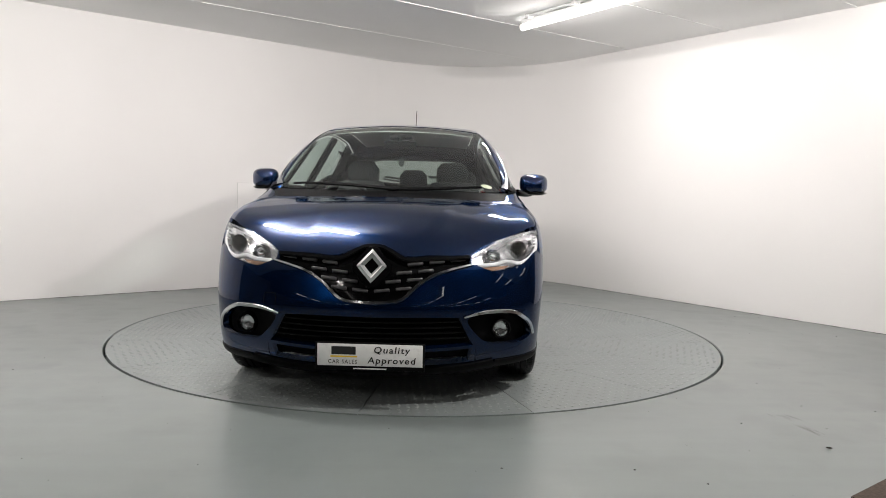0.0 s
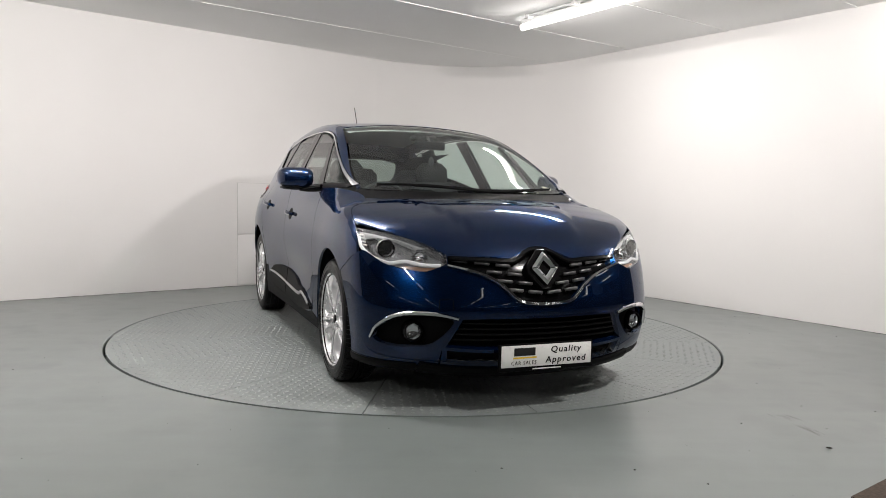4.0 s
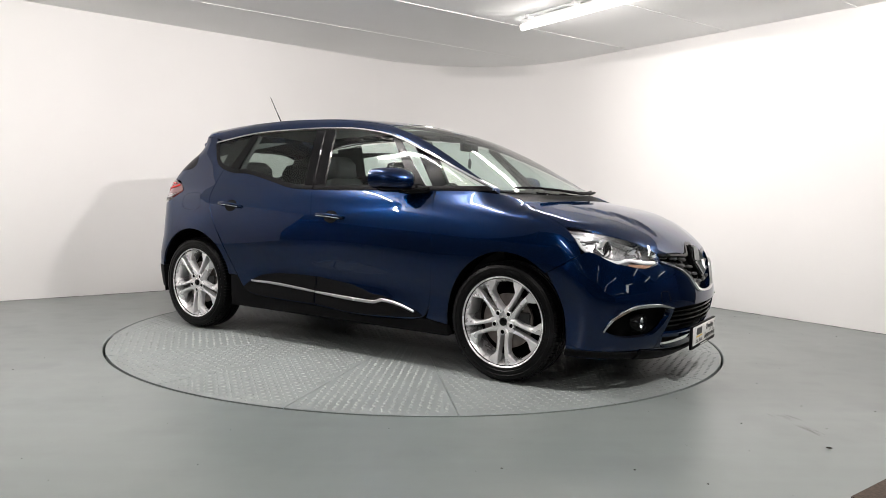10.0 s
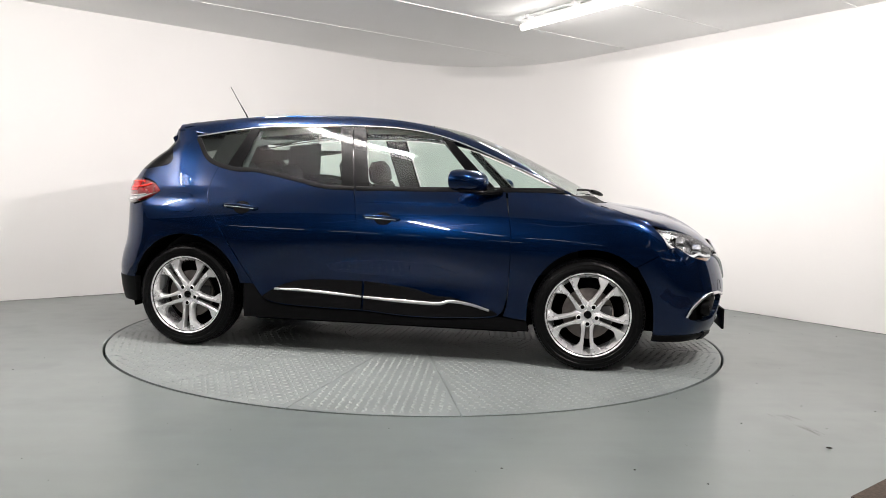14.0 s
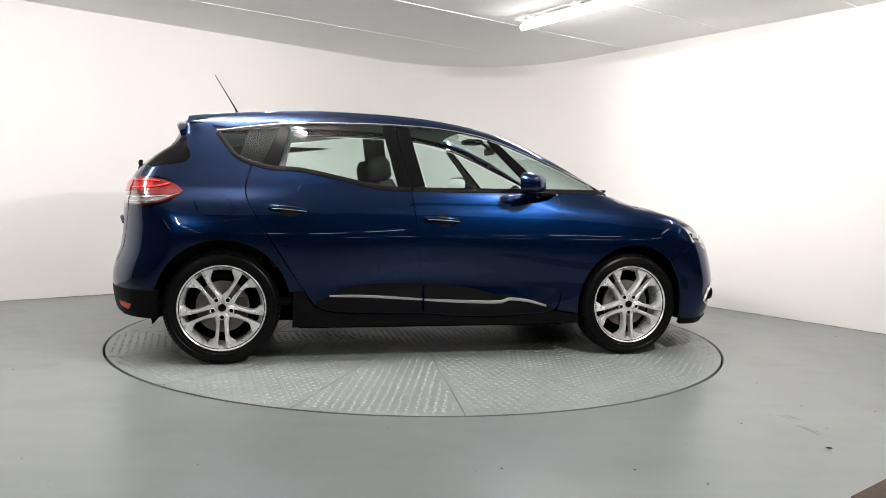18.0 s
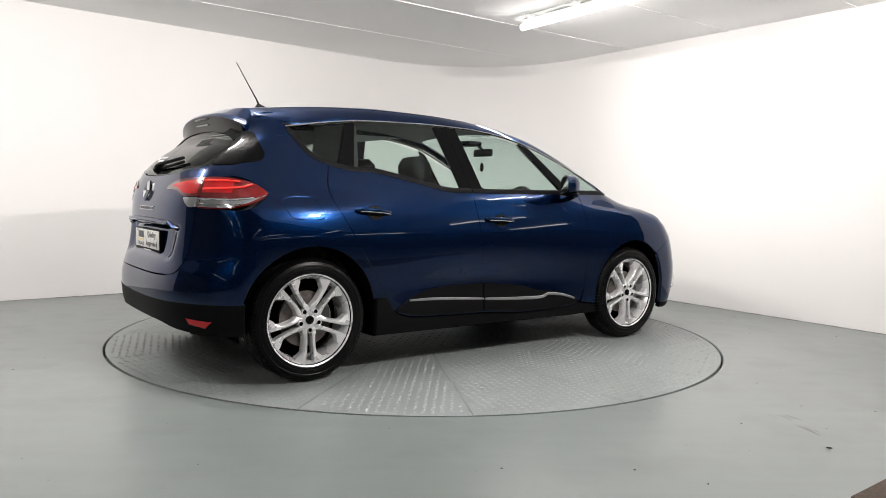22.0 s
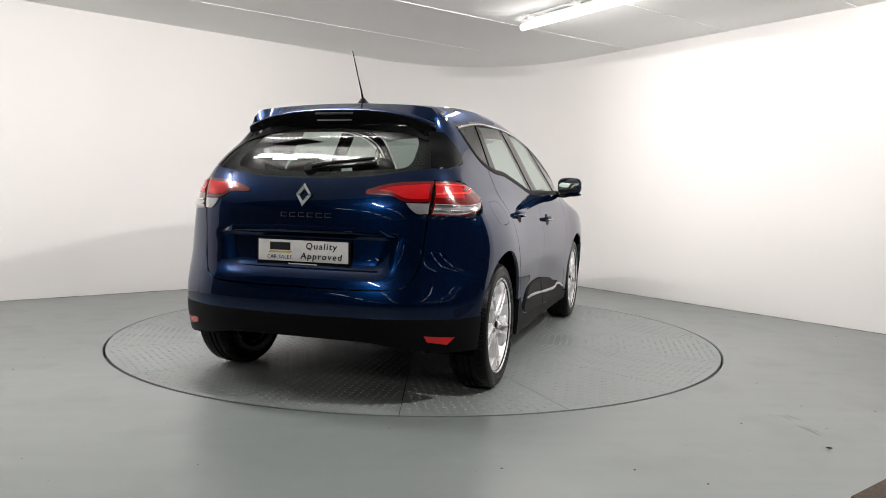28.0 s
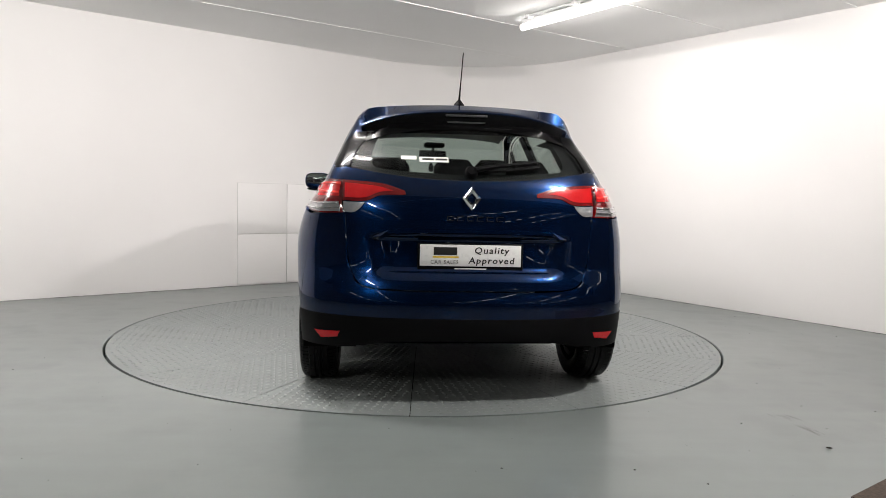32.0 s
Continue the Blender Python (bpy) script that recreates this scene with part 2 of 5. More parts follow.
def soft_min(a, b, k):
    h = np.clip(.5 + .5 * (b - a) / k, 0, 1)
    return b + (a - b) * h - k * h * (1 - h)


def bump(v, a, b):
    t = np.clip((v - a) / (b - a), 0, 1)
    return t * t * (3 - 2 * t)


def field(x, y, z):
    y = np.abs(y)
    up = bump(z, .98, 1.12)
    side = SIDE(z) * (LOW_TAPER(x) * (1 - up) + TOP_TAPER(x) * up)
    # hips over the wheels, waist between them
    side = side + .022 * np.exp(-((x + 1.42) / .42) ** 2 - ((z - .86) / .2) ** 2)
    side = side + .012 * np.exp(-((x - 1.38) / .38) ** 2 - ((z - .8) / .2) ** 2)
    side = side - .040 * np.exp(-((x - .0) / .85) ** 2 - ((z - .52) / .15) ** 2)
    nose = NOSE(z) - .26 * y ** 2 - .26 * y ** 4 - x
    tail = x - (TAIL(z) + .05 * y ** 2 + .40 * y ** 4)
    tail = tail - .036 * bump(.55 - y - .25 * (.88 - z), 0, .12) * bump(z, .66, .72) * (1 - bump(z, .866, .884))
    top = TOP(x) - CROWN(x) * y ** 2 - z
    # raised middle of the bonnet between two creases
    top = top + .011 * bump(.35 + .30 * (2.0 - x) - y, 0, .06) * bump(x, 1.44, 1.80) * (1 - bump(x, 1.98, 2.16)) - .004 * bump(x, 1.44, 1.80) * (1 - bump(x, 1.98, 2.16))
    f = soft_min(side - y, top, .07)
    return soft_min(soft_min(f, nose, .10), tail, .10)


R2 = .7071
AXES = {"y": ((1, 0, 0), (0, 1, 0), 0, 1.2), "z": ((1, 0, 0), (0, 0, 1), .3, 1.9), "front": ((0, 1, 0), (1, 0, 0), .6, 2.6), "back": ((0, 1, 0), (-1, 0, 0), .6, 2.5),
        "front_corner": ((-R2, R2, 0), (R2, R2, 0), .8, 2.7), "back_corner": ((R2, R2, 0), (-R2, R2, 0), .8, 2.6)}


def flat(points, axis):
    """Points of the car in the plane across an axis."""
    p = np.atleast_2d(np.array(points, float))
    u, w = AXES[axis][0], ((0, 1, 0) if axis == "z" else (0, 0, 1))
    return np.stack([p @ np.array(u), p @ np.array(w)], -1)


def skin(ab, axis, lift=0.0):
    """Points on the skin that lie over plane points, seen along an axis, and the way out of the skin there."""
    u, d, lo, hi = AXES[axis]
    w = (0, 1, 0) if axis == "z" else (0, 0, 1)
    ab = np.atleast_2d(np.array(ab, float))
    base, d = ab[:, :1] * np.array(u, float) + ab[:, 1:] * np.array(w, float), np.array(d, float)
    lo, hi = np.full(len(ab), float(lo)), np.full(len(ab), float(hi))
    for _ in range(26):
        mid = (lo + hi) / 2
        inside = field(*(base + mid[:, None] * d).T) > 0
        lo, hi = np.where(inside, mid, lo), np.where(inside, hi, mid)
    p = base + ((lo + hi) / 2)[:, None] * d
    n = -np.stack([field(*(p + e).T) - field(*(p - e).T) for e in np.eye(3) * .004], -1)
    n /= np.linalg.norm(n, axis=-1, keepdims=True) + 1e-9
    return p + n * lift, n
from mathutils.geometry import delaunay_2d_cdt


def sheet(bm, outline, axis, lift=0.0, res=.04, flange=.014, gap=.002, holes=(), side=1):
    """A piece of the skin inside an outline, with turned-in edges. side -1 mirrors it to the car's right."""
    loops = [inset_poly(np.array(outline), gap) if gap else np.array(outline)] + [np.array(h) for h in holes]
    pts, edges = [], []
    for lp in loops:
        k = len(pts)
        pts += list(lp)
        edges += [(k + i, k + (i + 1) % len(lp)) for i in range(len(lp))]
    lo, hi = loops[0].min(0), loops[0].max(0)
    gx, gy = np.meshgrid(np.arange(lo[0] + res / 2, hi[0], res), np.arange(lo[1] + res / 2, hi[1], res))
    grid = np.stack([gx.ravel(), gy.ravel()], -1)
    keep = inside_poly(grid, loops[0])
    rim = np.concatenate(loops)
    for h in loops[1:]:
        keep &= ~inside_poly(grid, h)
    grid = grid[keep]
    if len(grid):
        grid = grid[np.sqrt(((grid[:, None] - rim[None]) ** 2).sum(-1)).min(1) > res * .4]
    pts += list(grid)
    vs, es, fs, *_ = delaunay_2d_cdt([Vector((float(p[0]), float(p[1]))) for p in pts], edges, [], 0, 1e-6)
    ab = np.array([(v.x, v.y) for v in vs])
    mids = np.array([ab[list(f)].mean(0) for f in fs])
    ok = inside_poly(mids, loops[0])
    for h in loops[1:]:
        ok &= ~inside_poly(mids, h)
    p, n = skin(ab, axis, lift)
    flip = np.array([1, side, 1])
    p, n = p * flip, n * flip
    exact = bm.verts.layers.float_vector.get("skin_normal") or bm.verts.layers.float_vector.new("skin_normal")
    bv = [bm.verts.new(q) for q in p]
    for v, q in zip(bv, n):
        v[exact] = q
    made = []
    for f, good in zip(fs, ok):
        if good:
            q = [bv[i] for i in f]
            a, b, c = (p[i] for i in f[:3])
            if np.dot(np.cross(b - a, c - a), n[f[0]]) < 0:
                q.reverse()
            try:
                made.append(bm.faces.new(q))
            except ValueError:
                pass
    idx = {v: i for i, v in enumerate(bv)}
    if flange:
        low = {}
        for e in {e for f in made for e in f.edges if len(e.link_faces) == 1}:
            f = e.link_faces[0]
            loop = next(l for l in f.loops if l.edge == e)
            a, b = loop.vert, loop.link_loop_next.vert
            for v in (a, b):
                if v not in low:
                    low[v] = bm.verts.new(v.co - Vector(n[idx[v]]) * flange)
                    low[v][exact] = n[idx[v]]
            bm.faces.new((b, a, low[a], low[b]))
    for v in bv:
        if not v.link_faces:
            bm.verts.remove(v)
    return bm


def panel(name, outline, axis, mat, parent, label="", side=1, **kw):
    bm = bmesh.new()
    sheet(bm, outline, axis, side=side, **kw)
    return part(name, bm, mat, parent, label, smooth=40)


def both(poly):
    """A whole outline from its half at y >= 0 (given from the centre line round to the centre line)."""
    poly = np.array(poly)
    m = poly[::-1] * np.array([-1, 1])
    keep = [p for p in m if abs(p[0]) > 1e-6]
    return np.concatenate([poly, np.array(keep)])


def line_on(points, axis, lift=0.0, side=1, step=.03, closed=False):
    """A smooth line laid on the skin."""
    p, n = skin(rounded(points, step, closed), axis, lift)
    return p * np.array([1, side, 1]), n * np.array([1, side, 1])


def ribbon(bm, points, axis, width, height, side=1, lift=0.0, step=.03, taper=0.0, closed=False):
    """A low raised strip that follows a line on the skin."""
    ab = rounded(points, step, closed)
    t = np.gradient(ab, axis=0)
    t /= np.linalg.norm(t, axis=1, keepdims=True) + 1e-9
    q = np.stack([-t[:, 1], t[:, 0]], -1)
    s = np.linspace(0, 1, len(ab))
    w = width / 2 * (1 - taper * np.abs(2 * s - 1) ** 3)
    rows = []
    for k, h in ((-1, -.004), (-1, height * .5), (-.6, height), (.6, height), (1, height * .5), (1, -.004)):
        p, n = skin(ab + q * (w * k)[:, None], axis, lift)
        rows.append((p + n * h) * np.array([1, side, 1]))
    return loft(bm, [[Vector(r[i]) for r in rows] for i in range(len(ab))])
# ---- the hall ----
H_CEIL = 2.785
CORNER, L_DIR, R_DIR = Vector((.86, 4.897)), Vector((-.7837, -.6212)), Vector((.551, -.8345))
TANGENT = 1.85


def wall_line():
    """The wall's foot: the long wall, the round corner, the other wall, and the bays beside the camera."""
    a, b = CORNER + L_DIR * TANGENT, CORNER + R_DIR * TANGENT
    half = math.acos(L_DIR.dot(R_DIR)) / 2
    radius = TANGENT * math.tan(half)
    c = CORNER + (L_DIR + R_DIR).normalized() * (radius / math.sin(half))
    a0, a1 = math.atan2(a.y - c.y, a.x - c.x), math.atan2(b.y - c.y, b.x - c.x)
    arc = [c + radius * Vector((math.cos(a0 + (a1 - a0) * i / 24), math.sin(a0 + (a1 - a0) * i / 24))) for i in range(25)]
    return arc


def wall(name, pts, mat, label):
    """A wall 0.2 m thick behind the line pts, which runs with the hall on its right."""
    bm = bmesh.new()
    out = []
    for i, p in enumerate(pts):
        d = (pts[min(i + 1, len(pts) - 1)] - pts[max(i - 1, 0)]).normalized()
        out.append(p + Vector((-d.y, d.x)) * .2)
    ring = [*pts, *out[::-1]]
    low, high = [bm.verts.new((p.x, p.y, -.05)) for p in ring], [bm.verts.new((p.x, p.y, H_CEIL + .05)) for p in ring]
    for i in range(len(ring)):
        k = (i + 1) % len(ring)
        bm.faces.new((low[i], low[k], high[k], high[i]))
    bmesh.ops.recalc_face_normals(bm, faces=bm.faces)
    return tagged(link_mesh(name, bm, mat, None, "", 30), label, "wall", kind="structure")


ARC = wall_line()
L_END, R_END = CORNER + L_DIR * 11, CORNER + R_DIR * 6.1
wall("wall_west", [L_END, *[ARC[0]]], WALL, "long white emulsioned plaster wall of the photo bay")
wall("wall_curve", ARC, WALL, "white plaster wall rounding the corner of the bay")
wall("wall_east", [ARC[-1], R_END], WALL, "white emulsioned plaster wall lit by a tube")
# unseen walls, added dark so that the car mirrors a dim hall
wall("wall_bay_west", [Vector((-9, -22)), Vector((-9, L_END.y + .35)), L_END + Vector((-.14, .17))], HALL_DARK, "unseen dark grey wall added to close off the hall")
wall("wall_bay_east", [R_END + Vector((.17, .12)), Vector((12, R_END.y + .3)), Vector((12, -22))], HALL_DARK, "unseen dark grey wall added to close off the hall")
wall("wall_south", [Vector((12, -22)), Vector((-9, -22))], HALL_DARK, "unseen dark grey end wall added to close off the hall")

DISC_R = 2.2626


def build_floor():
    bm = bmesh.new()
    n, gap = 160, .016
    rings = []
    for k, (r, z) in enumerate(((DISC_R + gap, -.09), (DISC_R + gap, -.006), (DISC_R + gap + .006, 0))):
        rings.append([bm.verts.new((r * math.cos(2 * math.pi * i / n), r * math.sin(2 * math.pi * i / n), z)) for i in range(n)])
    outer = []
    for i in range(n):
        a = 2 * math.pi * i / n
        s = 1 / max(abs(math.cos(a)), abs(math.sin(a)))
        outer.append(bm.verts.new((s * math.cos(a) * 13, s * math.sin(a) * 24, 0)))
    rings.append(outer)
    for a, b in zip(rings, rings[1:]):
        for i in range(n):
            k = (i + 1) % n
            bm.faces.new((a[i], a[k], b[k], b[i]))
    bmesh.ops.recalc_face_normals(bm, faces=bm.faces)
    tagged(link_mesh("floor", bm, FLOOR, None, "", 30), "scuffed blue-grey painted concrete floor with a dull shine", "floor", kind="structure")
    bm = bmesh.new()
    bm.faces.new([bm.verts.new((2.35 * math.cos(2 * math.pi * i / 48), 2.35 * math.sin(2 * math.pi * i / 48), -.11)) for i in range(48)])
    tagged(link_mesh("floor_pit", bm, DARK, None, "", 0), "dark pit bottom under the turntable", "floor", kind="structure")


def build_ceiling():
    bm = bmesh.new()
    box(bm, -10, -4.6, H_CEIL, 13, 6, H_CEIL + .2)
    for f in bm.faces:
        f.material_index = 0
    k0 = len(bm.faces)
    turn = Matrix.Rotation(math.atan2(.574, .819), 4, "Z")
    for k in range(-5, 3):
        # cover strips over the board joints, 1.25 m apart
        off = 2.08 + 1.25 * k
        wide, proud = (.010, .003) if k >= 0 else (.022, .006)
        box(bm, -7, off - wide / 2, H_CEIL - proud, 7, off + wide / 2, H_CEIL + .01, m=turn)
    bm.faces.ensure_lookup_table()
    for f in bm.faces[k0:]:
        f.material_index = 1
    ob = link_mesh("ceiling", bm, CEILING, None, "", 30)
    ob.data.materials.append(STRIP)
    tagged(ob, "low white boarded ceiling with narrow joint strips", "ceiling", kind="structure")


build_floor()
build_ceiling()
# unseen ceiling behind the bay, added dark to dim the paint's reflections
bm = bmesh.new()
box(bm, -10, -23, H_CEIL + .004, 13, -4.6, H_CEIL + .2)
tagged(link_mesh("ceiling_hall", bm, HALL_DARK, None, "", 0), "unseen dark grey ceiling added to keep the car's reflections dim", "ceiling", kind="structure")


def ceiling_light(at, deg, l=1.5):
    """A batten with one long diffuser tube, and its light."""
    e = empty("ceiling_light", pose(*at, H_CEIL, 0, 0, deg), label="white batten light with a long glowing tube", category="ceiling light", group="tube lights")
    bm = bmesh.new()
    box(bm, -l / 2 + .02, -.028, -.045, l / 2 - .02, .028, -.008, .004)
    part("batten", bm, STRIP, e)
    for s in (-1, 1):
        bm = bmesh.new()
        box(bm, s * l * .3 - .03, -.04, -.01, s * l * .3 + .03, .04, 0, .003)
        part("bracket", bm, STRIP, e)
    for y in (-.075, -.10):
        bm = bmesh.new()
        tube(bm, [(-l * .36, y, -.012), (l * .48, y, -.012)], .007, 8)
        part("conduit", bm, STRIP, e, "thin white conduit")
    for x in (-l * .37, .06):
        bm = bmesh.new()
        box(bm, x - .03, -.115, -.028, x + .02, -.045, 0, .004)
        part("clamp", bm, STRIP, e, "white conduit clamp")
    bm = bmesh.new()
    r = .031
    lathe(bm, [(.004, -l / 2 - .014), (r * .7, -l / 2 - .01), (r, -l / 2), (r, l / 2), (r * .7, l / 2 + .01), (.004, l / 2 + .014)], 12, Matrix.Translation((0, 0, -.072)) @ Matrix.Rotation(math.pi / 2, 4, "Y"))
    part("tube", bm, GLOW, e, "glowing white tube")
    return e


def add_lamp(e, power, tilt, l=1.5):
    """The tube's light, thrown to both sides and down."""
    for s in (-1, 1):
        lamp = bpy.data.lights.new("tube_lamp", "AREA")
        lamp.shape, lamp.size, lamp.size_y, lamp.energy, lamp.color = "RECTANGLE", l, .05, power / 2, (1, .94, .905)
        lamp.spread = radians(150 if tilt < 60 else 180)
        ob = new("tube_lamp", lamp)
        ob.parent = e
        ob.matrix_basis = Matrix.Translation((0, s * .045, -.075)) @ Matrix.Rotation(s * radians(tilt), 4, "X")


first_light = ceiling_light((1.345, .7825), -58)
rows_of_light = [(first_light, .48)]
short_light = ceiling_light((2.05, -3.05), 38, .3)
# the light at (-3.7, -1.7) is added, unseen, to brighten the long wall
for x, y, deg, k in ((-1.25, -1.25, -33, 1.5), (3.95, -1.05, -57, .45), (-3.7, -1.7, 38, 1.0), (-2.4, -6.4, 90, 1.5)):
    rows_of_light.append((copy_thing(first_light, pose(x, y, H_CEIL, 0, 0, deg)), k))
for x in (-6.0, -2.4, 2.6, 6.0, 9.2):
    for y in (-8.6, -11.0, -13.6, -16.6, -19.6):
        copy_thing(first_light, pose(x, y, H_CEIL, 0, 0, 90))
for x, y in ((6.6, -2.4), (6.6, -5.0), (9.4, -2.4), (9.4, -5.0)):
    copy_thing(first_light, pose(x, y, H_CEIL, 0, 0, -57))
for e, k in rows_of_light:
    if not k:
        continue
    add_lamp(e, LAMP_WATTS * k, 42 if e is first_light else 68)
add_lamp(short_light, LAMP_WATTS * 1.75, 74, .25)


def wall_hatch(s0, s1, z0, z1):
    """A flush board screwed over an opening in the long wall; s runs along the wall from the corner."""
    d = -L_DIR
    base = Vector((-2.06, 2.582))
    e_m = Matrix.Translation((base.x, base.y, 0)) @ Matrix.Rotation(math.atan2(d.y, d.x), 4, "Z")
    bm = bmesh.new()
    box(bm, s0 + .004, -.010, z0 + .004, s1 - .004, .01, z1 - .004, .002, m=Matrix())
    ob = link_mesh("wall_hatch", bm, WALL, None, "", 30)
    ob.matrix_basis = e_m
    tagged(ob, "flush white access board set in the white wall", "hatch", group="wall hatches")
    bm = bmesh.new()
    box(bm, s0 + .001, -.004, z0 + .001, s1 - .001, .008, z1 - .001)
    part("joint", bm, LINING, ob, "grey joint round the board", 0)


for s0, s1 in ((0, .62), (.62, 1.24)):
    for z0, z1 in ((.012, .59), (.59, 1.172)):
        wall_hatch(s0, s1, z0, z1)

bm = bmesh.new()
box(bm, 0, -1.2, 0, 2.4, 0, .008, .003, m=Matrix.Translation((1.617, -3.2135, 0)) @ Matrix.Rotation(math.atan2(.182, .251), 4, "Z"))
tagged(link_mesh("door_mat", bm, MAT, None), "coarse brown mat lying on the painted floor", "mat")

# ---- turntable ----
turntable = empty("turntable", Matrix(), label="round grey-painted tread-plate turntable with a thin steel rim", category="turntable")


HUB_R, SECTORS, FIRST = .572, 16, radians(-49.5)


def lozenges(inside, turn=0.0, sp=.047):
    """Raised lozenges in rows, each turned a right angle from the next, wherever inside(x, y) holds."""
    verts, faces = [], []
    k = int(DISC_R / sp) + 1
    for i in range(-k, k + 1):
        for j in range(-k, k + 1):
            x, y = i * sp * math.cos(turn) - j * sp * math.sin(turn), i * sp * math.sin(turn) + j * sp * math.cos(turn)
            if not inside(x, y):
                continue
            a = turn + radians(45 if (i + j) % 2 else -45)
            ca, sa = math.cos(a), math.sin(a)
            l, w, h = .0195, .0085, .0036
            b = len(verts)
            for u, v, z in ((-l, 0, -.001), (0, -w, -.001), (l, 0, -.001), (0, w, -.001), (-l * .6, 0, h), (0, -w * .5, h), (l * .6, 0, h), (0, w * .5, h)):
                verts.append((x + u * ca - v * sa, y + u * sa + v * ca, z))
            faces += [(b, b + 1, b + 5, b + 4), (b + 1, b + 2, b + 6, b + 5), (b + 2, b + 3, b + 7, b + 6), (b + 3, b, b + 4, b + 7), (b + 4, b + 5, b + 6, b + 7)]
    me = bpy.data.meshes.new("tread")
    me.from_pydata(verts, [], faces)
    me.materials.append(TREAD)
    me.shade_smooth()
    return me


def add_tread(me, parent):
    ob = new("tread", me)
    ob.parent = parent
    tagged(ob, "raised lozenge tread", kind="stuff")


def build_turntable():
    bm = bmesh.new()
    lathe(bm, [(0, -.06), (DISC_R - .01, -.06), (DISC_R - .01, -.012), (0, -.012)], 96)
    bmesh.ops.remove_doubles(bm, verts=bm.verts, dist=1e-4)
    part("frame", bm, DARK, turntable, "dark frame under the deck", 30)
    bm = bmesh.new()
    lathe(bm, [(0, -.01), (HUB_R - .0025, -.01), (HUB_R - .0025, -.001), (HUB_R - .0035, 0), (0, 0)], 64)
    bmesh.ops.remove_doubles(bm, verts=bm.verts, dist=1e-4)
    hub = part("deck_hub", bm, DECK, turntable, "round centre plate of the deck", 30)
    add_tread(lozenges(lambda x, y: math.hypot(x, y) < HUB_R - .03), hub)
    # one wedge-shaped plate and its tread, laid round sixteen times
    half = math.pi / SECTORS
    bm = bmesh.new()
    top, low = [], []
    for ring, z in ((top, 0), (low, -.05)):
        for r, n in ((HUB_R + .0025, 6), (DISC_R, 12)):
            g = half - .0022 / r
            row = [(r, -g + 2 * g * i / n) for i in range(n + 1)]
            for r_, a in row if r < 1 else row[::-1]:
                ring.append(bm.verts.new((r_ * math.cos(a), r_ * math.sin(a), z)))
    bm.faces.new(top)
    for i in range(len(top)):
        k = (i + 1) % len(top)
        bm.faces.new((top[i], top[k], low[k], low[i]))
    bmesh.ops.recalc_face_normals(bm, faces=bm.faces)
    plate = bpy.data.meshes.new("deck_plate")
    bm.to_mesh(plate)
    bm.free()
    plate.materials.append(DECK)

    def in_wedge(x, y):
        r, a = math.hypot(x, y), math.atan2(y, x)
        return HUB_R + .03 < r < DISC_R - .035 and abs(a) < half - .022 / r
    tread = lozenges(in_wedge)
    for k in range(SECTORS):
        ob = new("deck_plate", plate)
        ob.parent = turntable
        ob.matrix_basis = Matrix.Rotation(FIRST - half - 2 * half * k, 4, "Z")
        add_tread(tread, ob)


build_turntable()

# ---- wall-foot joint, wear and litter on the floor ----
# a thin dark strip of uneven width along the wall's foot
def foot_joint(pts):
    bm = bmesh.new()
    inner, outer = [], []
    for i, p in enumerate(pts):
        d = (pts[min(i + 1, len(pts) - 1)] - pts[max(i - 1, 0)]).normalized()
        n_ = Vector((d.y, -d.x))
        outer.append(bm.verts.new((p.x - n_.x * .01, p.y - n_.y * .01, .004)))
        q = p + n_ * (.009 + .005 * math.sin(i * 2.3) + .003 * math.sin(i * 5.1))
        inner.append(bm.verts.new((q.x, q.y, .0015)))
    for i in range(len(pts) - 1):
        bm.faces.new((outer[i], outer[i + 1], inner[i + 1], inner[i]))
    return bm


def finely(a, b, n=60):
    return [a + (b - a) * i / n for i in range(n + 1)]


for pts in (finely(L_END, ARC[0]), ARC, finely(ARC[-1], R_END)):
    tagged(link_mesh("floor_joint", foot_joint(pts), GRIT_AND_JOINT, None, "", 0), "thin dark joint where the wall meets the floor", "joint", kind="structure")

SPECKS = ((1.599, -2.317), (3.443, .089), (2.42, -2.077), (2.071, -1.99), (2.997, 1.028), (.885, -2.954), (1.13, -3.093), (.348, -2.953))
rng = random.Random(4)
bm = bmesh.new()
for x, y in [*SPECKS, *((rng.uniform(-2.6, 3.4), rng.uniform(-3.4, 1.2)) for _ in range(120))]:
    if math.hypot(x, y) < DISC_R + .06:
        continue
    r, a0 = (.006 if (x, y) in SPECKS else rng.uniform(.0015, .004)), rng.uniform(0, 6)
    ring = [Vector((x + r * rng.uniform(.5, 1.3) * math.cos(a0 + k * 1.05), y + r * rng.uniform(.5, 1.3) * math.sin(a0 + k * 1.05), 0)) for k in range(6)]
    tip = bm.verts.new((x, y, r * .6))
    v = [bm.verts.new(p) for p in ring]
    for k in range(6):
        bm.faces.new((v[k], v[(k + 1) % 6], tip))
tagged(link_mesh("grit", bm, GRIT_AND_JOINT, None, "", 0), "small dark specks of grit scattered on the floor", "grit", kind="stuff")
bm = bmesh.new()
loft(bm, [[Vector((1.838 + s * .022 + w * .5 * math.sin(a), -2.673 - s * .012 + w * math.cos(a), .006 + w * .6 * math.sin(a))) for a in (0, 1.05, 2.1, 3.14, 4.2, 5.2)] for s, w in ((-.5, .001), (-.3, .005), (.2, .006), (.5, .002))])
tagged(link_mesh("leaf_scrap", bm, GRIT_AND_JOINT, None, "", 30), "small dark curled scrap lying on the floor", "scrap")

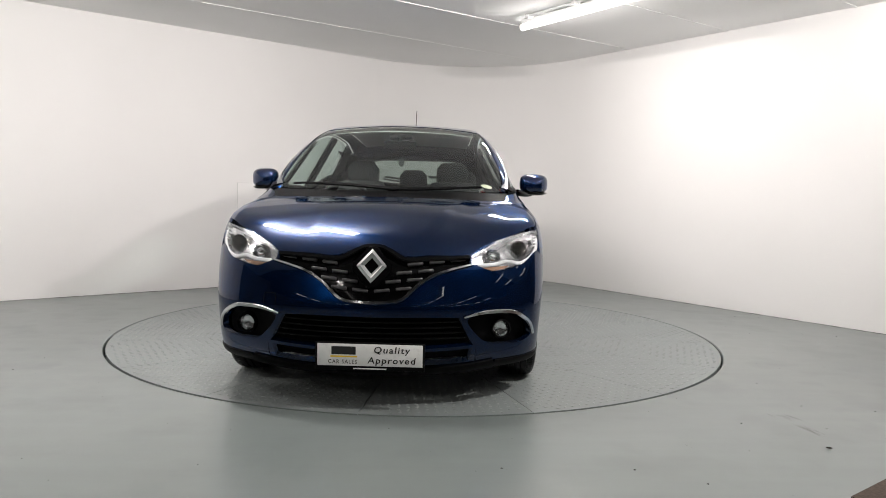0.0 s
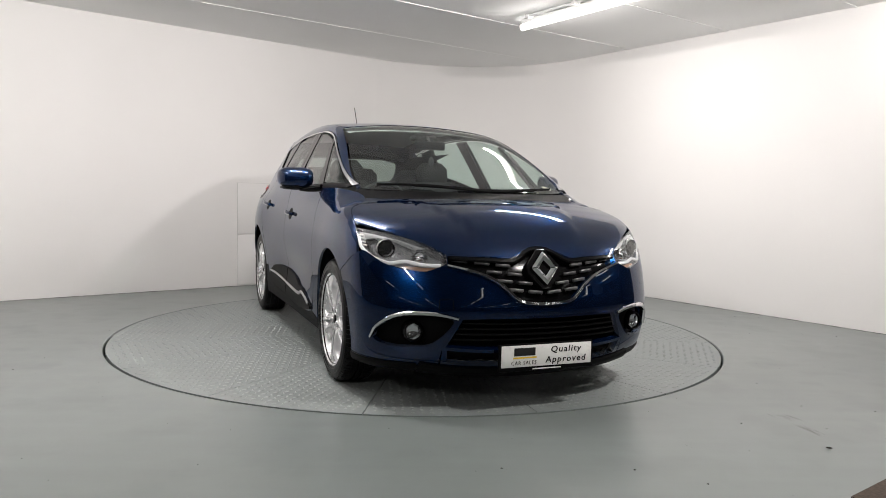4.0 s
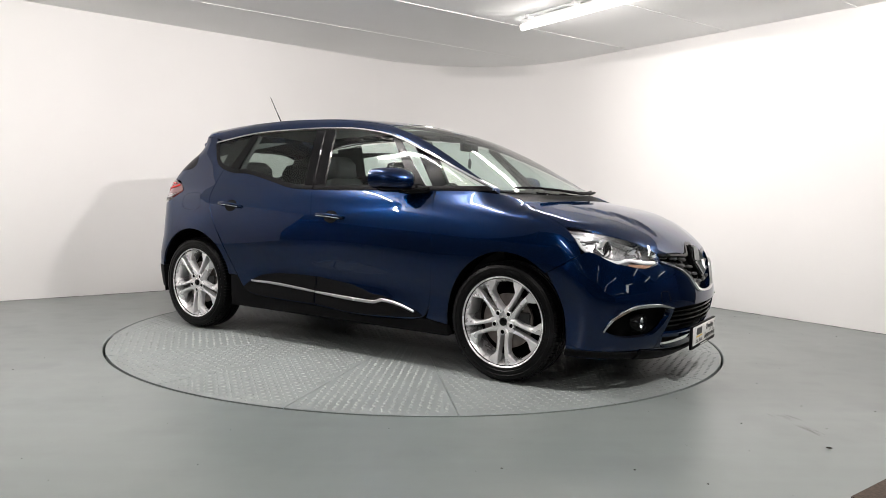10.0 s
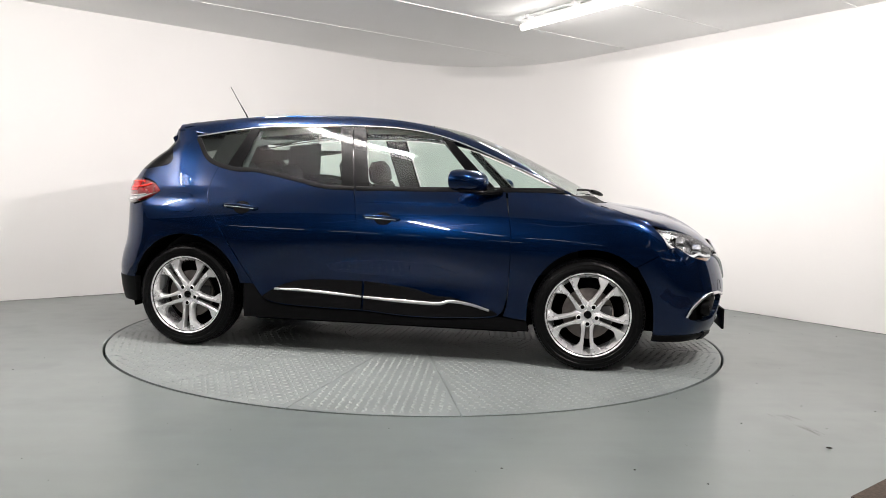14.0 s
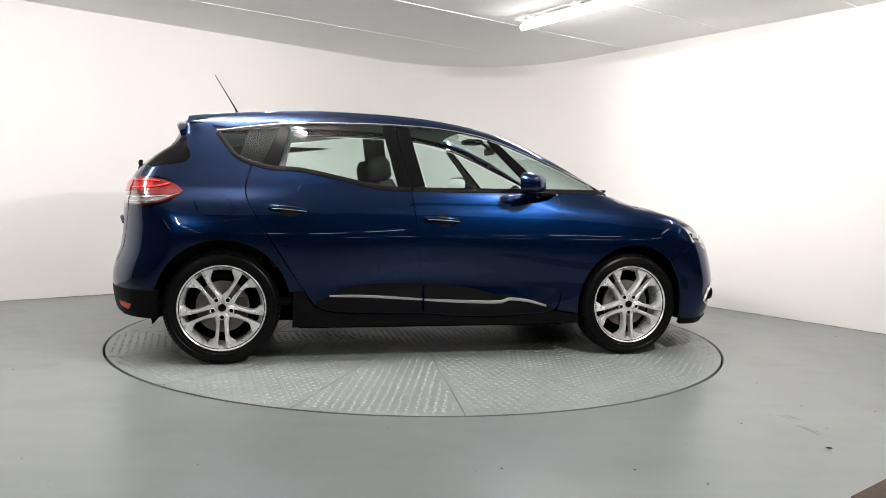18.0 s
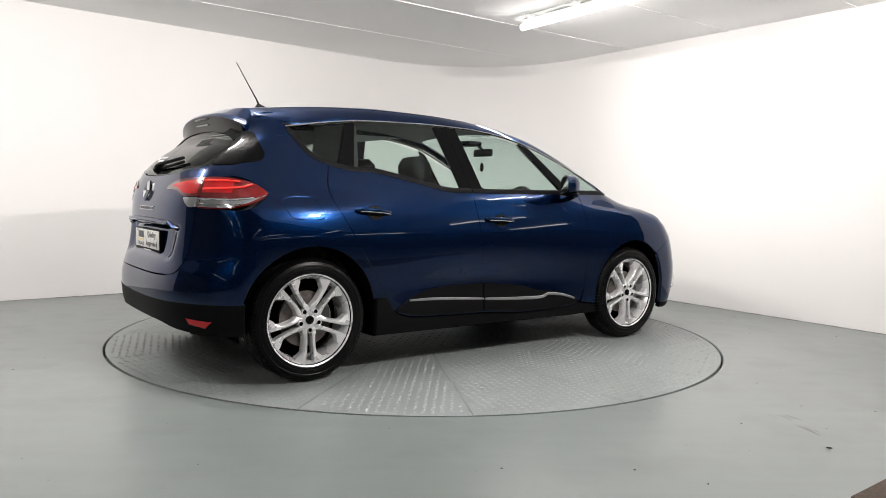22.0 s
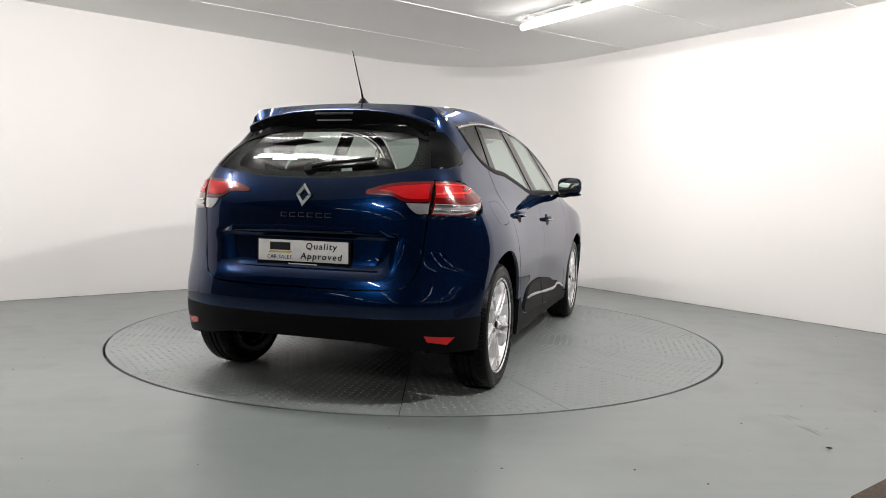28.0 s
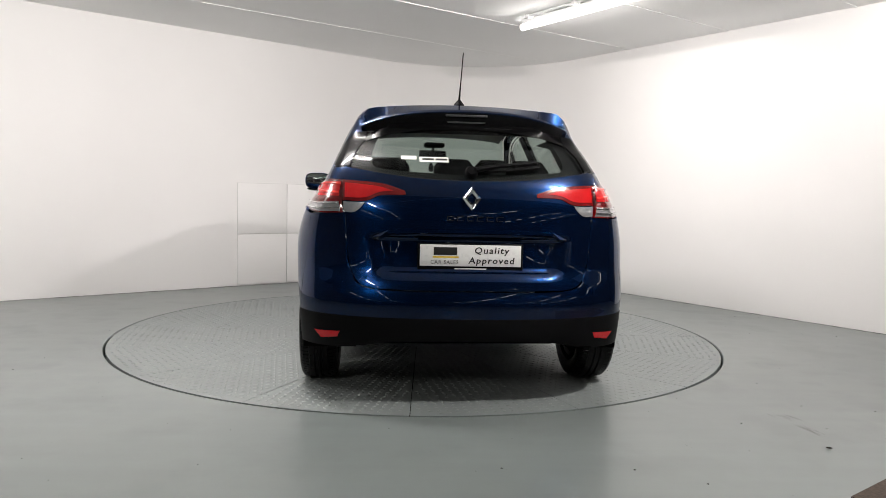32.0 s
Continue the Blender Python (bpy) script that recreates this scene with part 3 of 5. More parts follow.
bm = bmesh.new()
for (x0, y0), (x1, y1), n in (((1.883, -2.331), (1.928, -2.483), 8), ((1.879, -2.143), (1.921, -2.256), 7), ((1.79, -2.138), (1.821, -2.214), 2), ((1.183, -2.623), (1.207, -2.696), 1)):
    for k in range(n):
        dx, dy, w = rng.uniform(-.035, .035), rng.uniform(-.03, .03), rng.uniform(.0005, .0013)
        a, b = Vector((x0 + dx, y0 + dy * .5)), Vector((x1 + dx, y1 + dy))
        t = (b - a).normalized()
        q = Vector((-t.y, t.x)) * w
        bm.faces.new([bm.verts.new((*p, .0012)) for p in (a, (a + b) / 2 + q, b, (a + b) / 2 - q)])
tagged(link_mesh("scuff_marks", bm, GRIT_AND_JOINT, None, "", 0), "thin dark scuff marks on the floor paint", "scuff", kind="stuff")
# ---- the car ----
car = empty("car", Matrix(), label="dark metallic blue five-door family car parked on the turntable", category="car")
WHEEL_X, WHEEL_Y, WHEEL_R = 1.367, .79, .354
BELT = [(-1.43, 1.465), (-1.30, 1.30), (-1.21, 1.256), (-1.06, 1.222), (-.9, 1.216), (-.6, 1.158), (-.39, 1.114), (-.17, 1.107), (.47, 1.113), (.8, 1.113), (1.21, 1.122)]
RAIL = [(-1.43, 1.467), (-.98, 1.528), (-.55, 1.546), (-.27, 1.547), (.05, 1.533), (.38, 1.475), (.8, 1.31), (1.21, 1.124)]
belt, rail = spline(*zip(*BELT)), spline(*zip(*RAIL))


def arc_pts(cx, cz, rx, r, a0, a1, n=14):
    return [(cx + rx * math.cos(radians(a0 + (a1 - a0) * i / n)), cz + r * math.sin(radians(a0 + (a1 - a0) * i / n))) for i in range(n + 1)]


def sharp(pts):
    return [(*p[:2], 1) for p in pts]


def along(f, a, b, n=10, off=0.0):
    return [(a + (b - a) * i / n, float(f(a + (b - a) * i / n)) + off) for i in range(n + 1)]


def y_at(x, z):
    return float(skin([(x, z)], "y")[0][0][1])


F_ARCH, R_ARCH = (1.382, .345, .398, .421), (-1.365, .358, .416, .420)
SEAM_F = [(.823, 1.105), (.851, .97), (.872, .83), (.868, .62), (.847, .40), (.825, .315)]
SEAM_B = [(-.185, 1.10), (-.15, .87), (-.125, .60), (-.098, .315)]
HOOD_SEAM = [(1.38, 1.058), (1.495, 1.022), (1.55, 1.0), (1.672, .955), (1.742, .911)]
HOOD_EDGE = [(x, y_at(x, z)) for x, z in HOOD_SEAM]
hood_z = [z for _, z in HOOD_SEAM]
SEAM_R = [(-1.20, 1.225), (-1.235, 1.08), (-1.18, .95), (-1.03, .715), (-.86, .445), (-.78, .345)]

for side, word in ((1, "left"), (-1, "right")):
    # front wing
    o = rounded([(1.235, 1.100, 1), (1.1, 1.112), (.835, 1.116, 1), *SEAM_F[1:4], (.855, .40), (.832, .318, 1), (.90, .306, 1), (.984, .296, 1), *arc_pts(*F_ARCH, 186, 50, 18), (1.652, .668, 1), (1.84, .775, 1), (1.81, .845), (1.745, .915, 1), *[(p[0], z) for p, z in zip(HOOD_EDGE[3:0:-1], hood_z[3:0:-1])], (1.40, hood_z[0] - .004, 1), (1.30, 1.088)], .03)
    panel("front_wing", o, "y", PAINT, car, side=side)
    # doors
    o = rounded([(.823, 1.112, 1), *SEAM_F[1:5], (.80, .318), (.55, .29), (.23, .283), (-.098, .305, 1), *SEAM_B[2:0:-1], (-.183, 1.108, 1), (.3, 1.112)], .03)
    fd = panel("front_door", o, "y", PAINT, car, side=side)
    o = rounded([(-.187, 1.108, 1), *SEAM_B[1:3], (-.102, .305, 1), (-.45, .312), (-.70, .328), (-.79, .36), (-.86, .445), (-1.03, .715), (-1.17, .94), (-1.228, 1.08), (-1.195, 1.252, 1), (-1.06, 1.232), (-.9, 1.221), (-.6, 1.160), (-.39, 1.116), (-.28, 1.110)], .03)
    rd = panel("rear_door", o, "y", PAINT, car, side=side)
    # rear quarter
    o = rounded([(-1.20, 1.252, 1), (-1.234, 1.08), (-1.176, .95), (-1.036, .715), (-.868, .455, 1), (-.938, .455, 1), *arc_pts(*R_ARCH, 13, 163, 18), (-1.785, .482, 1), (-1.80, .56), (-1.80, .97, 1), (-1.70, .995), (-1.605, 1.062, 1), (-1.68, 1.135), (-1.80, 1.165, 1), (-1.76, 1.222), (-1.60, 1.256), (-1.575, 1.30), (-1.635, 1.425, 1), (-1.625, 1.50, 1), (-1.46, 1.512, 1), (-1.43, 1.480, 1), (-1.30, 1.306), (-1.245, 1.272)], .03)
    flap = rounded([(-1.50, 1.052), (-1.37, 1.057), (-1.335, 1.04), (-1.29, .955), (-1.32, .928), (-1.46, .928), (-1.50, .945), (-1.535, 1.03)], .02)
    quarter = panel("rear_quarter", o, "y", PAINT, car, side=side, holes=[flap] if side < 0 else [])
    if side < 0:
        panel("fuel_flap", flap, "y", PAINT, quarter, "fuel filler flap in body colour", side=side, gap=.004)
    bm = bmesh.new()
    pts = [(-1.79, .8, .975), (-1.93, .64, .985), (-1.945, .64, .92), (-1.97, .615, .72), (-2.0, .58, .65), (-1.99, .60, .60), (-1.80, .87, .545)]
    ab = flat(pts, "back_corner")
    ab[0][0] += .012
    ab[-1][0] += .02
    sheet(bm, rounded([(*p, 1) if i in (0, 1, 6) else tuple(p) for i, p in enumerate(ab)], .03), "back_corner", side=side)
    part("corner_panel", bm, PAINT, car)
    bm = bmesh.new()
    ab = [tuple(p) for p in flat([(-1.77, .72, 1.222), (-1.875, .655, 1.215), (-1.885, .655, 1.156), (-1.78, .74, 1.154)], "back_corner")]
    sheet(bm, rounded([(*p, 1) for p in ab], .03), "back_corner", side=side)
    part("shoulder_panel", bm, PAINT, car)
    ab = [tuple(p) for p in flat([(-1.735, .625, 1.425), (-1.645, .655, 1.42), (-1.575, .70, 1.30), (-1.60, .725, 1.262), (-1.76, .715, 1.228), (-1.872, .645, 1.224)], "back_corner")]
    panel("tail_side_glass", rounded([(*p, 1) if i in (0, 1, 5) else p for i, p in enumerate(ab)], .02), "back_corner", GLOSS, car, "gloss black side glass of the tailgate", side=side, flange=.02)
    # sill and lower cladding
    o = rounded([(1.0, .225, 1), (.982, .288, 1), (.90, .299, 1), (.80, .310), (.55, .284), (.23, .277), (-.098, .299), (-.45, .306), (-.70, .322), (-.80, .36), (-.87, .455, 1), (-.935, .455, 1), (-.94, .225, 1)], .03)
    panel("sill", o, "y", BLACK, car, "black plastic sill", side=side, flange=.04)
    # door protector with its bright strip
    for nm, o, door in (("cladding", [(-.108, .312, 1), (-.106, .505, 1), (-.42, .502), (-.62, .475), (-.76, .405), (-.80, .372), (-.70, .334), (-.45, .318)], rd),
                        ("cladding", [(-.096, .312, 1), (-.094, .505, 1), (.23, .473), (.39, .432), (.50, .425), (.75, .36), (.80, .324), (.55, .296), (.23, .289)], fd)):
        panel(nm, rounded(o, .025), "y", BLACK, door, "black plastic door cladding", side=side, lift=.012, flange=.02, gap=.003)
    for o, door in (([(-.71, .428), (-.5, .424), (-.108, .398)], rd), ([(-.094, .396), (.2, .382), (.43, .380), (.48, .398), (.62, .385), (.745, .352)], fd)):
        bm = bmesh.new()
        ribbon(bm, o, "y", .017 if door is rd else .020, .006, side=side, lift=.013, taper=.3)
        part("bright_strip", bm, SATIN, door, "satin chrome strip")
    # side glass
    g = .012
    o = rounded([(-1.40, 1.458, 1), (-1.30, 1.312), (-1.21, 1.260), (-1.12, 1.238, 1), (-1.00, 1.515, 1), (-1.2, 1.49)], .03)
    panel("quarter_glass", o, "y", DARK_GLASS, car, "dark tinted quarter glass", side=side, lift=-.004, flange=.006)
    o = rounded([(-.985, 1.505, 1), (-1.055, 1.248, 1), (-.9, 1.234), (-.6, 1.174), (-.39, 1.130), (-.275, 1.124, 1), (-.345, 1.53, 1), (-.6, 1.533)], .03)
    panel("window_pane", o, "y", GLASS, rd, "tinted side window", side=side, lift=-.004, flange=.006)
    o = rounded([(-.165, 1.527, 1), (-.075, 1.126, 1), (.30, 1.129), (.64, 1.130, 1), (.38, 1.452, 1), (.05, 1.518)], .03)
    panel("window_pane", o, "y", GLASS, fd, "tinted side window", side=side, lift=-.004, flange=.006)
    o = rounded([(.455, 1.428, 1), (.75, 1.150, 1), (1.14, 1.136, 1), (.8, 1.293)], .03)
    panel("front_quarter_glass", o, "y", GLASS, car, "small fixed front side window", side=side, lift=-.004, flange=.006)
    # black pillars and glass surround
    for nm, o, par in (("rear_pillar", [(-1.02, 1.512, 1), (-1.14, 1.240, 1), (-1.035, 1.228, 1), (-.955, 1.518, 1)], car),
                       ("centre_pillar", [(-.355, 1.535, 1), (-.268, 1.118, 1), (-.188, 1.115, 1), (-.27, 1.538, 1)], rd),
                       ("centre_pillar", [(-.264, 1.538, 1), (-.182, 1.115, 1), (-.085, 1.116, 1), (-.175, 1.534, 1)], fd),
                       ("front_pillar", [(.37, 1.465, 1), (.655, 1.125, 1), (.76, 1.13, 1), (.447, 1.44, 1)], car)):
        panel(nm, rounded(o, .03), "y", GLOSS, par, "gloss black window pillar", side=side, lift=0, flange=.02, gap=.001)
    for pts, par in (([(-1.41, 1.45), (-1.30, 1.308), (-1.21, 1.262), (-1.06, 1.229), (-.9, 1.223), (-.6, 1.165), (-.39, 1.121), (-.185, 1.114)], rd), ([(-.175, 1.114), (.3, 1.118), (.68, 1.122)], fd), ([(.70, 1.124), (1.19, 1.128)], car)):
        bm = bmesh.new()
        ribbon(bm, pts, "y", .030, .004, side=side)
        part("window_seal", bm, BLACK, par, "black rubber window seal")
    bm = bmesh.new()
    ribbon(bm, [(-1.42, 1.463), (-.98, 1.526), (-.55, 1.544), (-.27, 1.545), (.05, 1.530), (.38, 1.471), (.8, 1.308), (1.20, 1.13)], "y", .010, .004, side=side, lift=.001)
    part("window_trim", bm, CHROME, car, "bright chrome trim above the windows")
    # roof rail from the cowl to the tail
    lower = [(x, y_at(x, float(rail(x)) + .006)) for x in (-1.5, -1.35, -1.1, -.8, -.5, -.2, .1, .4, .7, 1.0, 1.22)]
    lower[0] = (-1.64, lower[1][1] - .045)
    o = rounded([(*lower[0], 1), *lower[1:-1], (*lower[-1], 1), (1.235, .712, 1), (1.0, .695), (.7, .640), (.45, .594), (.30, .564), (.2, .556), (-.2, .545), (-.9, .54), (-1.52, .518, 1)], .03)
    panel("roof_rail", o, "z", PAINT, car, side=side, res=.04)
    # headlamp
    ab = [tuple(p) for p in flat([(1.728, .843, .908), (1.86, .76, .895), (1.952, .679, .874), (2.06, .57, .835), (2.13, .497, .79), (2.155, .49, .745), (2.12, .603, .702), (2.06, .69, .712), (1.99, .77, .735), (1.87, .85, .795), (1.80, .862, .852)], "front_corner")]
    lamp_o = rounded([(*p, 1) if i in (0, 4, 5) else p for i, p in enumerate(ab)], .02)
    hl = panel("headlight", lamp_o, "front_corner", LENS, car, "clear headlight with a projector lens", side=side, res=.03, flange=.0, gap=.003)
    hl.visible_shadow = False
    panel("lamp_bowl", lamp_o, "front_corner", LAMP_GREY, hl, "dark lamp housing", side=side, lift=-.055, res=.03, flange=-.05, gap=.003)

# roof, bonnet, screens
o = both(rounded([(.215, 0), (.225, .25), (.27, .45), (.285, .556, 1), (.2, .553), (-.2, .541), (-.9, .536), (-1.50, .516, 1), (-1.52, .3), (-1.53, 0)], .04, closed=False)[:, ::-1])[:, ::-1]
panel("roof", o, "z", PAINT, car, res=.06)
o = both(rounded([(1.395, 0), (1.375, .3), (1.30, .58), (1.225, .70, 1), (1.0, .685), (.7, .630), (.45, .585), (.30, .555, 1), (.28, .45), (.237, .25), (.228, 0)], .04, closed=False)[:, ::-1])[:, ::-1]
screen = panel("windscreen", o, "z", SCREEN, car, "clear laminated windscreen", lift=-.003, res=.06, flange=.006)
bm = bmesh.new()
ribbon(bm, [(.228, -.30), (.222, 0), (.228, .30)], "z", .03, .002, lift=-.006)
part("screen_band", bm, BLACK, screen, "black band along the screen's top")
o = both(rounded([(1.50, 0), (1.485, .3), (1.43, .6), (HOOD_EDGE[0][0] + .012, HOOD_EDGE[0][1] - .006, 1), *[(p[0], p[1] - .002) for p in HOOD_EDGE[1:-1]], (1.735, .858, 1), (1.86, .775), (1.955, .686), (2.06, .572), (2.135, .492, 1), (2.17, .36), (2.196, .17), (2.185, .115), (2.165, .05), (2.16, 0)], .03, closed=False)[:, ::-1])[:, ::-1]
panel("bonnet", o, "z", PAINT, car, res=.04)
o = both(rounded([(1.40, 0), (1.38, .3), (1.305, .58), (1.235, .715, 1), (1.25, .745, 1), (1.375, .733, 1), (1.422, .6), (1.478, .3), (1.493, 0)], .04, closed=False)[:, ::-1])[:, ::-1]
panel("cowl", o, "z", BLACK, car, "black plastic cowl below the windscreen", lift=-.010, res=.04)

# front bumper: a middle piece and two corners, with openings for the grille and the intakes
GRILLE = both(rounded([(0, .838), (.05, .832), (.115, .806), (.17, .775), (.30, .782), (.495, .79, 1), (.492, .738, 1), (.32, .690), (.24, .645), (.155, .572), (.08, .556), (0, .553)], .025, closed=False))
INTAKE = both(rounded([(0, .476), (.30, .478), (.442, .474, 1), (.512, .335, 1), (.49, .245, 1), (.40, .232), (0, .225)], .03, closed=False))
SPLIT = [(.605, .698), (.575, .60), (.51, .505), (.458, .480), (.528, .335), (.52, .20)]
o = both(rounded([(0, .846), (.06, .838), (.17, .783), (.30, .790), (.493, .797, 1), (.497, .742, 1), (*SPLIT[0], 1), *SPLIT[1:3], (*SPLIT[3], 1), (*SPLIT[4], 1), (*SPLIT[5], 1), (.4, .18), (0, .165)], .03, closed=False))
bm = bmesh.new()
sheet(bm, o, "front", holes=[GRILLE, INTAKE], gap=0, flange=.03, res=.04)
split = flat(skin(SPLIT, "front")[0], "front_corner")
FOG = rounded([tuple(p) for p in flat(skin([(.482, .462), (.60, .490)], "front")[0], "front_corner")] + [tuple(p) for p in flat([(2.08, .71, .478), (2.0, .795, .42), (1.975, .82, .362), (2.03, .76, .330), (2.11, .66, .327)], "front_corner")] + [tuple(p) for p in flat(skin([(.572, .345)], "front")[0], "front_corner")], .02)
for side in (1, -1):
    ab = [tuple(p) for p in flat([(2.06, .69, .709), (1.99, .77, .732), (1.87, .85, .792), (1.82, .875, .765), (1.658, .91, .668), (1.742, .89, .50), (1.772, .885, .36), (1.768, .87, .21), (1.95, .76, .20)], "front_corner")]
    ab = [(*p, 1) if i in (3, 4, 7) else p for i, p in enumerate(ab)] + [(*split[5], 1), (*split[4], 1), (*split[3], 1), tuple(split[2]), tuple(split[1]), (*split[0], 1)]
    sheet(bm, rounded(ab, .03), "front_corner", side=side, gap=-.002, holes=[FOG], flange=.03, res=.04)
    lip = [tuple(p) for p in flat([(1.762, .873, .232), (1.95, .765, .224), (2.09, .63, .218)], "front_corner")]
    b2 = bmesh.new()
    ribbon(b2, lip, "front_corner", .040, .005, side=side, lift=.002)
    part("lower_lip", b2, BLACK, car, "black lower edge of the bumper")
bumper = part("front_bumper", bm, PAINT, car, smooth=40)
grille = panel("grille", GRILLE, "front", GLOSS, car, "black grille with dash-shaped bars", lift=-.035, flange=0, gap=-.01)
intake = panel("lower_intake", INTAKE, "front", BLACK, car, "black lower intake with slats", lift=-.05, flange=0, gap=-.01)

# tailgate
o = both(rounded([(0, 1.158), (.30, 1.170), (.655, 1.222, 1), (.655, 1.148), (.64, .916), (.614, .716), (.555, .623), (.40, .606), (0, .603)], .03, closed=False))
tg = panel("tailgate", o, "back", PAINT, car, res=.025)
o = both(rounded([(0, 1.448), (.575, 1.425, 1), (.655, 1.228, 1), (.30, 1.176), (0, 1.164)], .03, closed=False))
panel("rear_window", o, "back", DARK_GLASS, tg, "dark tinted rear window", lift=-.003, flange=.006)
bm = bmesh.new()
o = both(rounded([(0, .598), (.40, .600), (.552, .616), (.61, .66, 1), (.66, .56), (.68, .465), (0, .460)], .03, closed=False))
sheet(bm, o, "back", gap=.001, flange=.01)
o = both(rounded([(0, .462), (.68, .467, 1), (.68, .30, 1), (.55, .312), (.42, .335), (.3, .342), (0, .344)], .03, closed=False))
part("rear_bumper", bm, PAINT, car)
panel("rear_valance", o, "back", BLACK, car, "black plastic lower bumper", flange=.05, lift=.003)
for side in (1, -1):
    bm = bmesh.new()
    ab = [tuple(p) for p in flat([(-1.985, .64, .64), (-1.80, .885, .545), (-1.765, .895, .462), (-2.04, .665, .462)], "back_corner")]
    sheet(bm, rounded(sharp(ab), .03), "back_corner", side=side, gap=.001, flange=.01)
    ab = [tuple(p) for p in flat([(-2.04, .668, .466), (-1.765, .895, .466), (-1.76, .875, .29), (-1.99, .672, .295)], "back_corner")]
    part("bumper_corner", bm, PAINT, car)
    bm = bmesh.new()
    sheet(bm, rounded(sharp(ab), .03), "back_corner", side=side, gap=.001, flange=.05, lift=.003)
    part("valance_corner", bm, BLACK, car, "black plastic bumper corner")
    # tail lamps: red above, clear below
    up = [tuple(p) for p in flat([(-1.885, .665, 1.15), (-1.80, .735, 1.15), (-1.68, .785, 1.122), (-1.60, .82, 1.068), (-1.70, .83, 1.046), (-1.92, .668, 1.046)], "back_corner")]
    dn = [tuple(p) for p in flat([(-1.92, .668, 1.042), (-1.70, .83, 1.042), (-1.605, .822, 1.060), (-1.71, .836, 1.012), (-1.83, .80, .984), (-1.935, .66, .984)], "back_corner")]
    tl = panel("tail_light", rounded([(*p, 1) if i in (0, 3, 5) else p for i, p in enumerate(up)], .02), "back_corner", RED_DEEP, car, "red and clear tail light", side=side, lift=.006, res=.03, flange=.03, gap=0)
    panel("clear_lens", rounded([(*p, 1) if i in (0, 2, 5) else p for i, p in enumerate(dn)], .02), "back_corner", FROST, tl, "clear lower lens", side=side, lift=.006, res=.03, flange=.03, gap=.005)
    panel("lens_rim", inset_poly(rounded([(*p, 1) if i in (0, 2, 5) else p for i, p in enumerate(dn)], .02), -.002), "back_corner", RED_DEEP, tl, "dark red lamp rim", side=side, lift=.004, res=.03, flange=.02, gap=0)
    hot = [tuple(p) for p in flat([(-1.893, .668, 1.138), (-1.80, .738, 1.138), (-1.765, .755, 1.128), (-1.775, .766, 1.066), (-1.915, .672, 1.066)], "back_corner")]
    panel("red_lens", rounded([(*p, 1) for p in hot], .02), "back_corner", RED, tl, "bright red lens", side=side, lift=.009, res=.03, flange=.006, gap=0)
    for nm, pts, wide, mat, label in (("light_bar", [(-1.90, .665, 1.084), (-1.80, .745, 1.088), (-1.72, .78, 1.098), (-1.685, .785, 1.112)], .011, RED_BRIGHT, "bright red light bar"),
                                      ("light_bar", [(-1.895, .665, 1.128), (-1.80, .740, 1.130), (-1.74, .765, 1.126)], .008, RED_BRIGHT, "bright red light bar"),
                                      ("lens_line", [(-1.92, .668, 1.030), (-1.80, .775, 1.028), (-1.69, .832, 1.036)], .006, SILVERED, "silvered line in the clear lens"),
                                      ("lens_line", [(-1.925, .668, 1.006), (-1.83, .79, 1.002), (-1.75, .825, 1.008)], .005, SILVERED, "silvered line in the clear lens")):
        bm = bmesh.new()
        ribbon(bm, [tuple(q) for q in flat(pts, "back_corner")], "back_corner", wide, .004, side=side, lift=.010)
        part(nm, bm, mat, tl, label)
    up = [(.34, 1.098), (.338, 1.080), (.47, 1.074), (.535, 1.046), (.655, 1.046), (.658, 1.15), (.45, 1.132)]
    dn = [(.54, 1.042), (.655, 1.042), (.652, .986), (.60, .982), (.555, 1.015)]
    tl2 = panel("tail_light", rounded([(*p, 1) if i in (0, 1, 4, 5) else p for i, p in enumerate(up)], .02), "back", RED_DEEP, tg, "red and clear tail light on the tailgate", side=side, lift=.006, res=.03, flange=.03, gap=0)
    panel("red_lens", rounded([(.40, 1.098, 1), (.47, 1.090), (.54, 1.062), (.643, 1.060, 1), (.645, 1.134, 1), (.48, 1.118)], .02), "back", RED, tl2, "bright red lens", side=side, lift=.009, res=.03, flange=.006, gap=0)
    panel("lens_rim", rounded([(*p, 1) if i in (0, 1, 2) else p for i, p in enumerate(dn)], .02), "back", FROST, tg, "clear lower lens", side=side, lift=.006, res=.03, flange=.03, gap=.004)
    rf = [tuple(p) for p in flat([(-1.905, .794, .374), (-2.0, .655, .384), (-1.985, .668, .350), (-1.925, .755, .334)], "back_corner")]
    panel("rear_reflector", rounded([(*p, 1) for p in rf], .02), "back_corner", RED, car, "small red reflector in the bumper", side=side, lift=.004, flange=.02, res=.03)

# underside
bm = bmesh.new()
box(bm, -1.55, -.60, .22, 2.0, .60, .34, .04)
box(bm, -.92, -.80, .20, .94, .80, .34, .03)
part("underbody", bm, DARK, car, "dark underbody")


# radius, inner and outer edge from the pair's middle line, height
SPOKE = ((.040, .008, .029, .074), (.062, .0125, .044, .078), (.080, .0130, .046, .081), (.098, .0140, .039, .084), (.12, .0150, .037, .087), (.15, .0165, .0385, .089), (.178, .0185, .0410, .091), (.192, .0200, .046, .091), (.208, .0220, .061, .091), (.226, .0240, .081, .091), (.244, .0260, .096, .091), (.262, .0275, .105, .090))


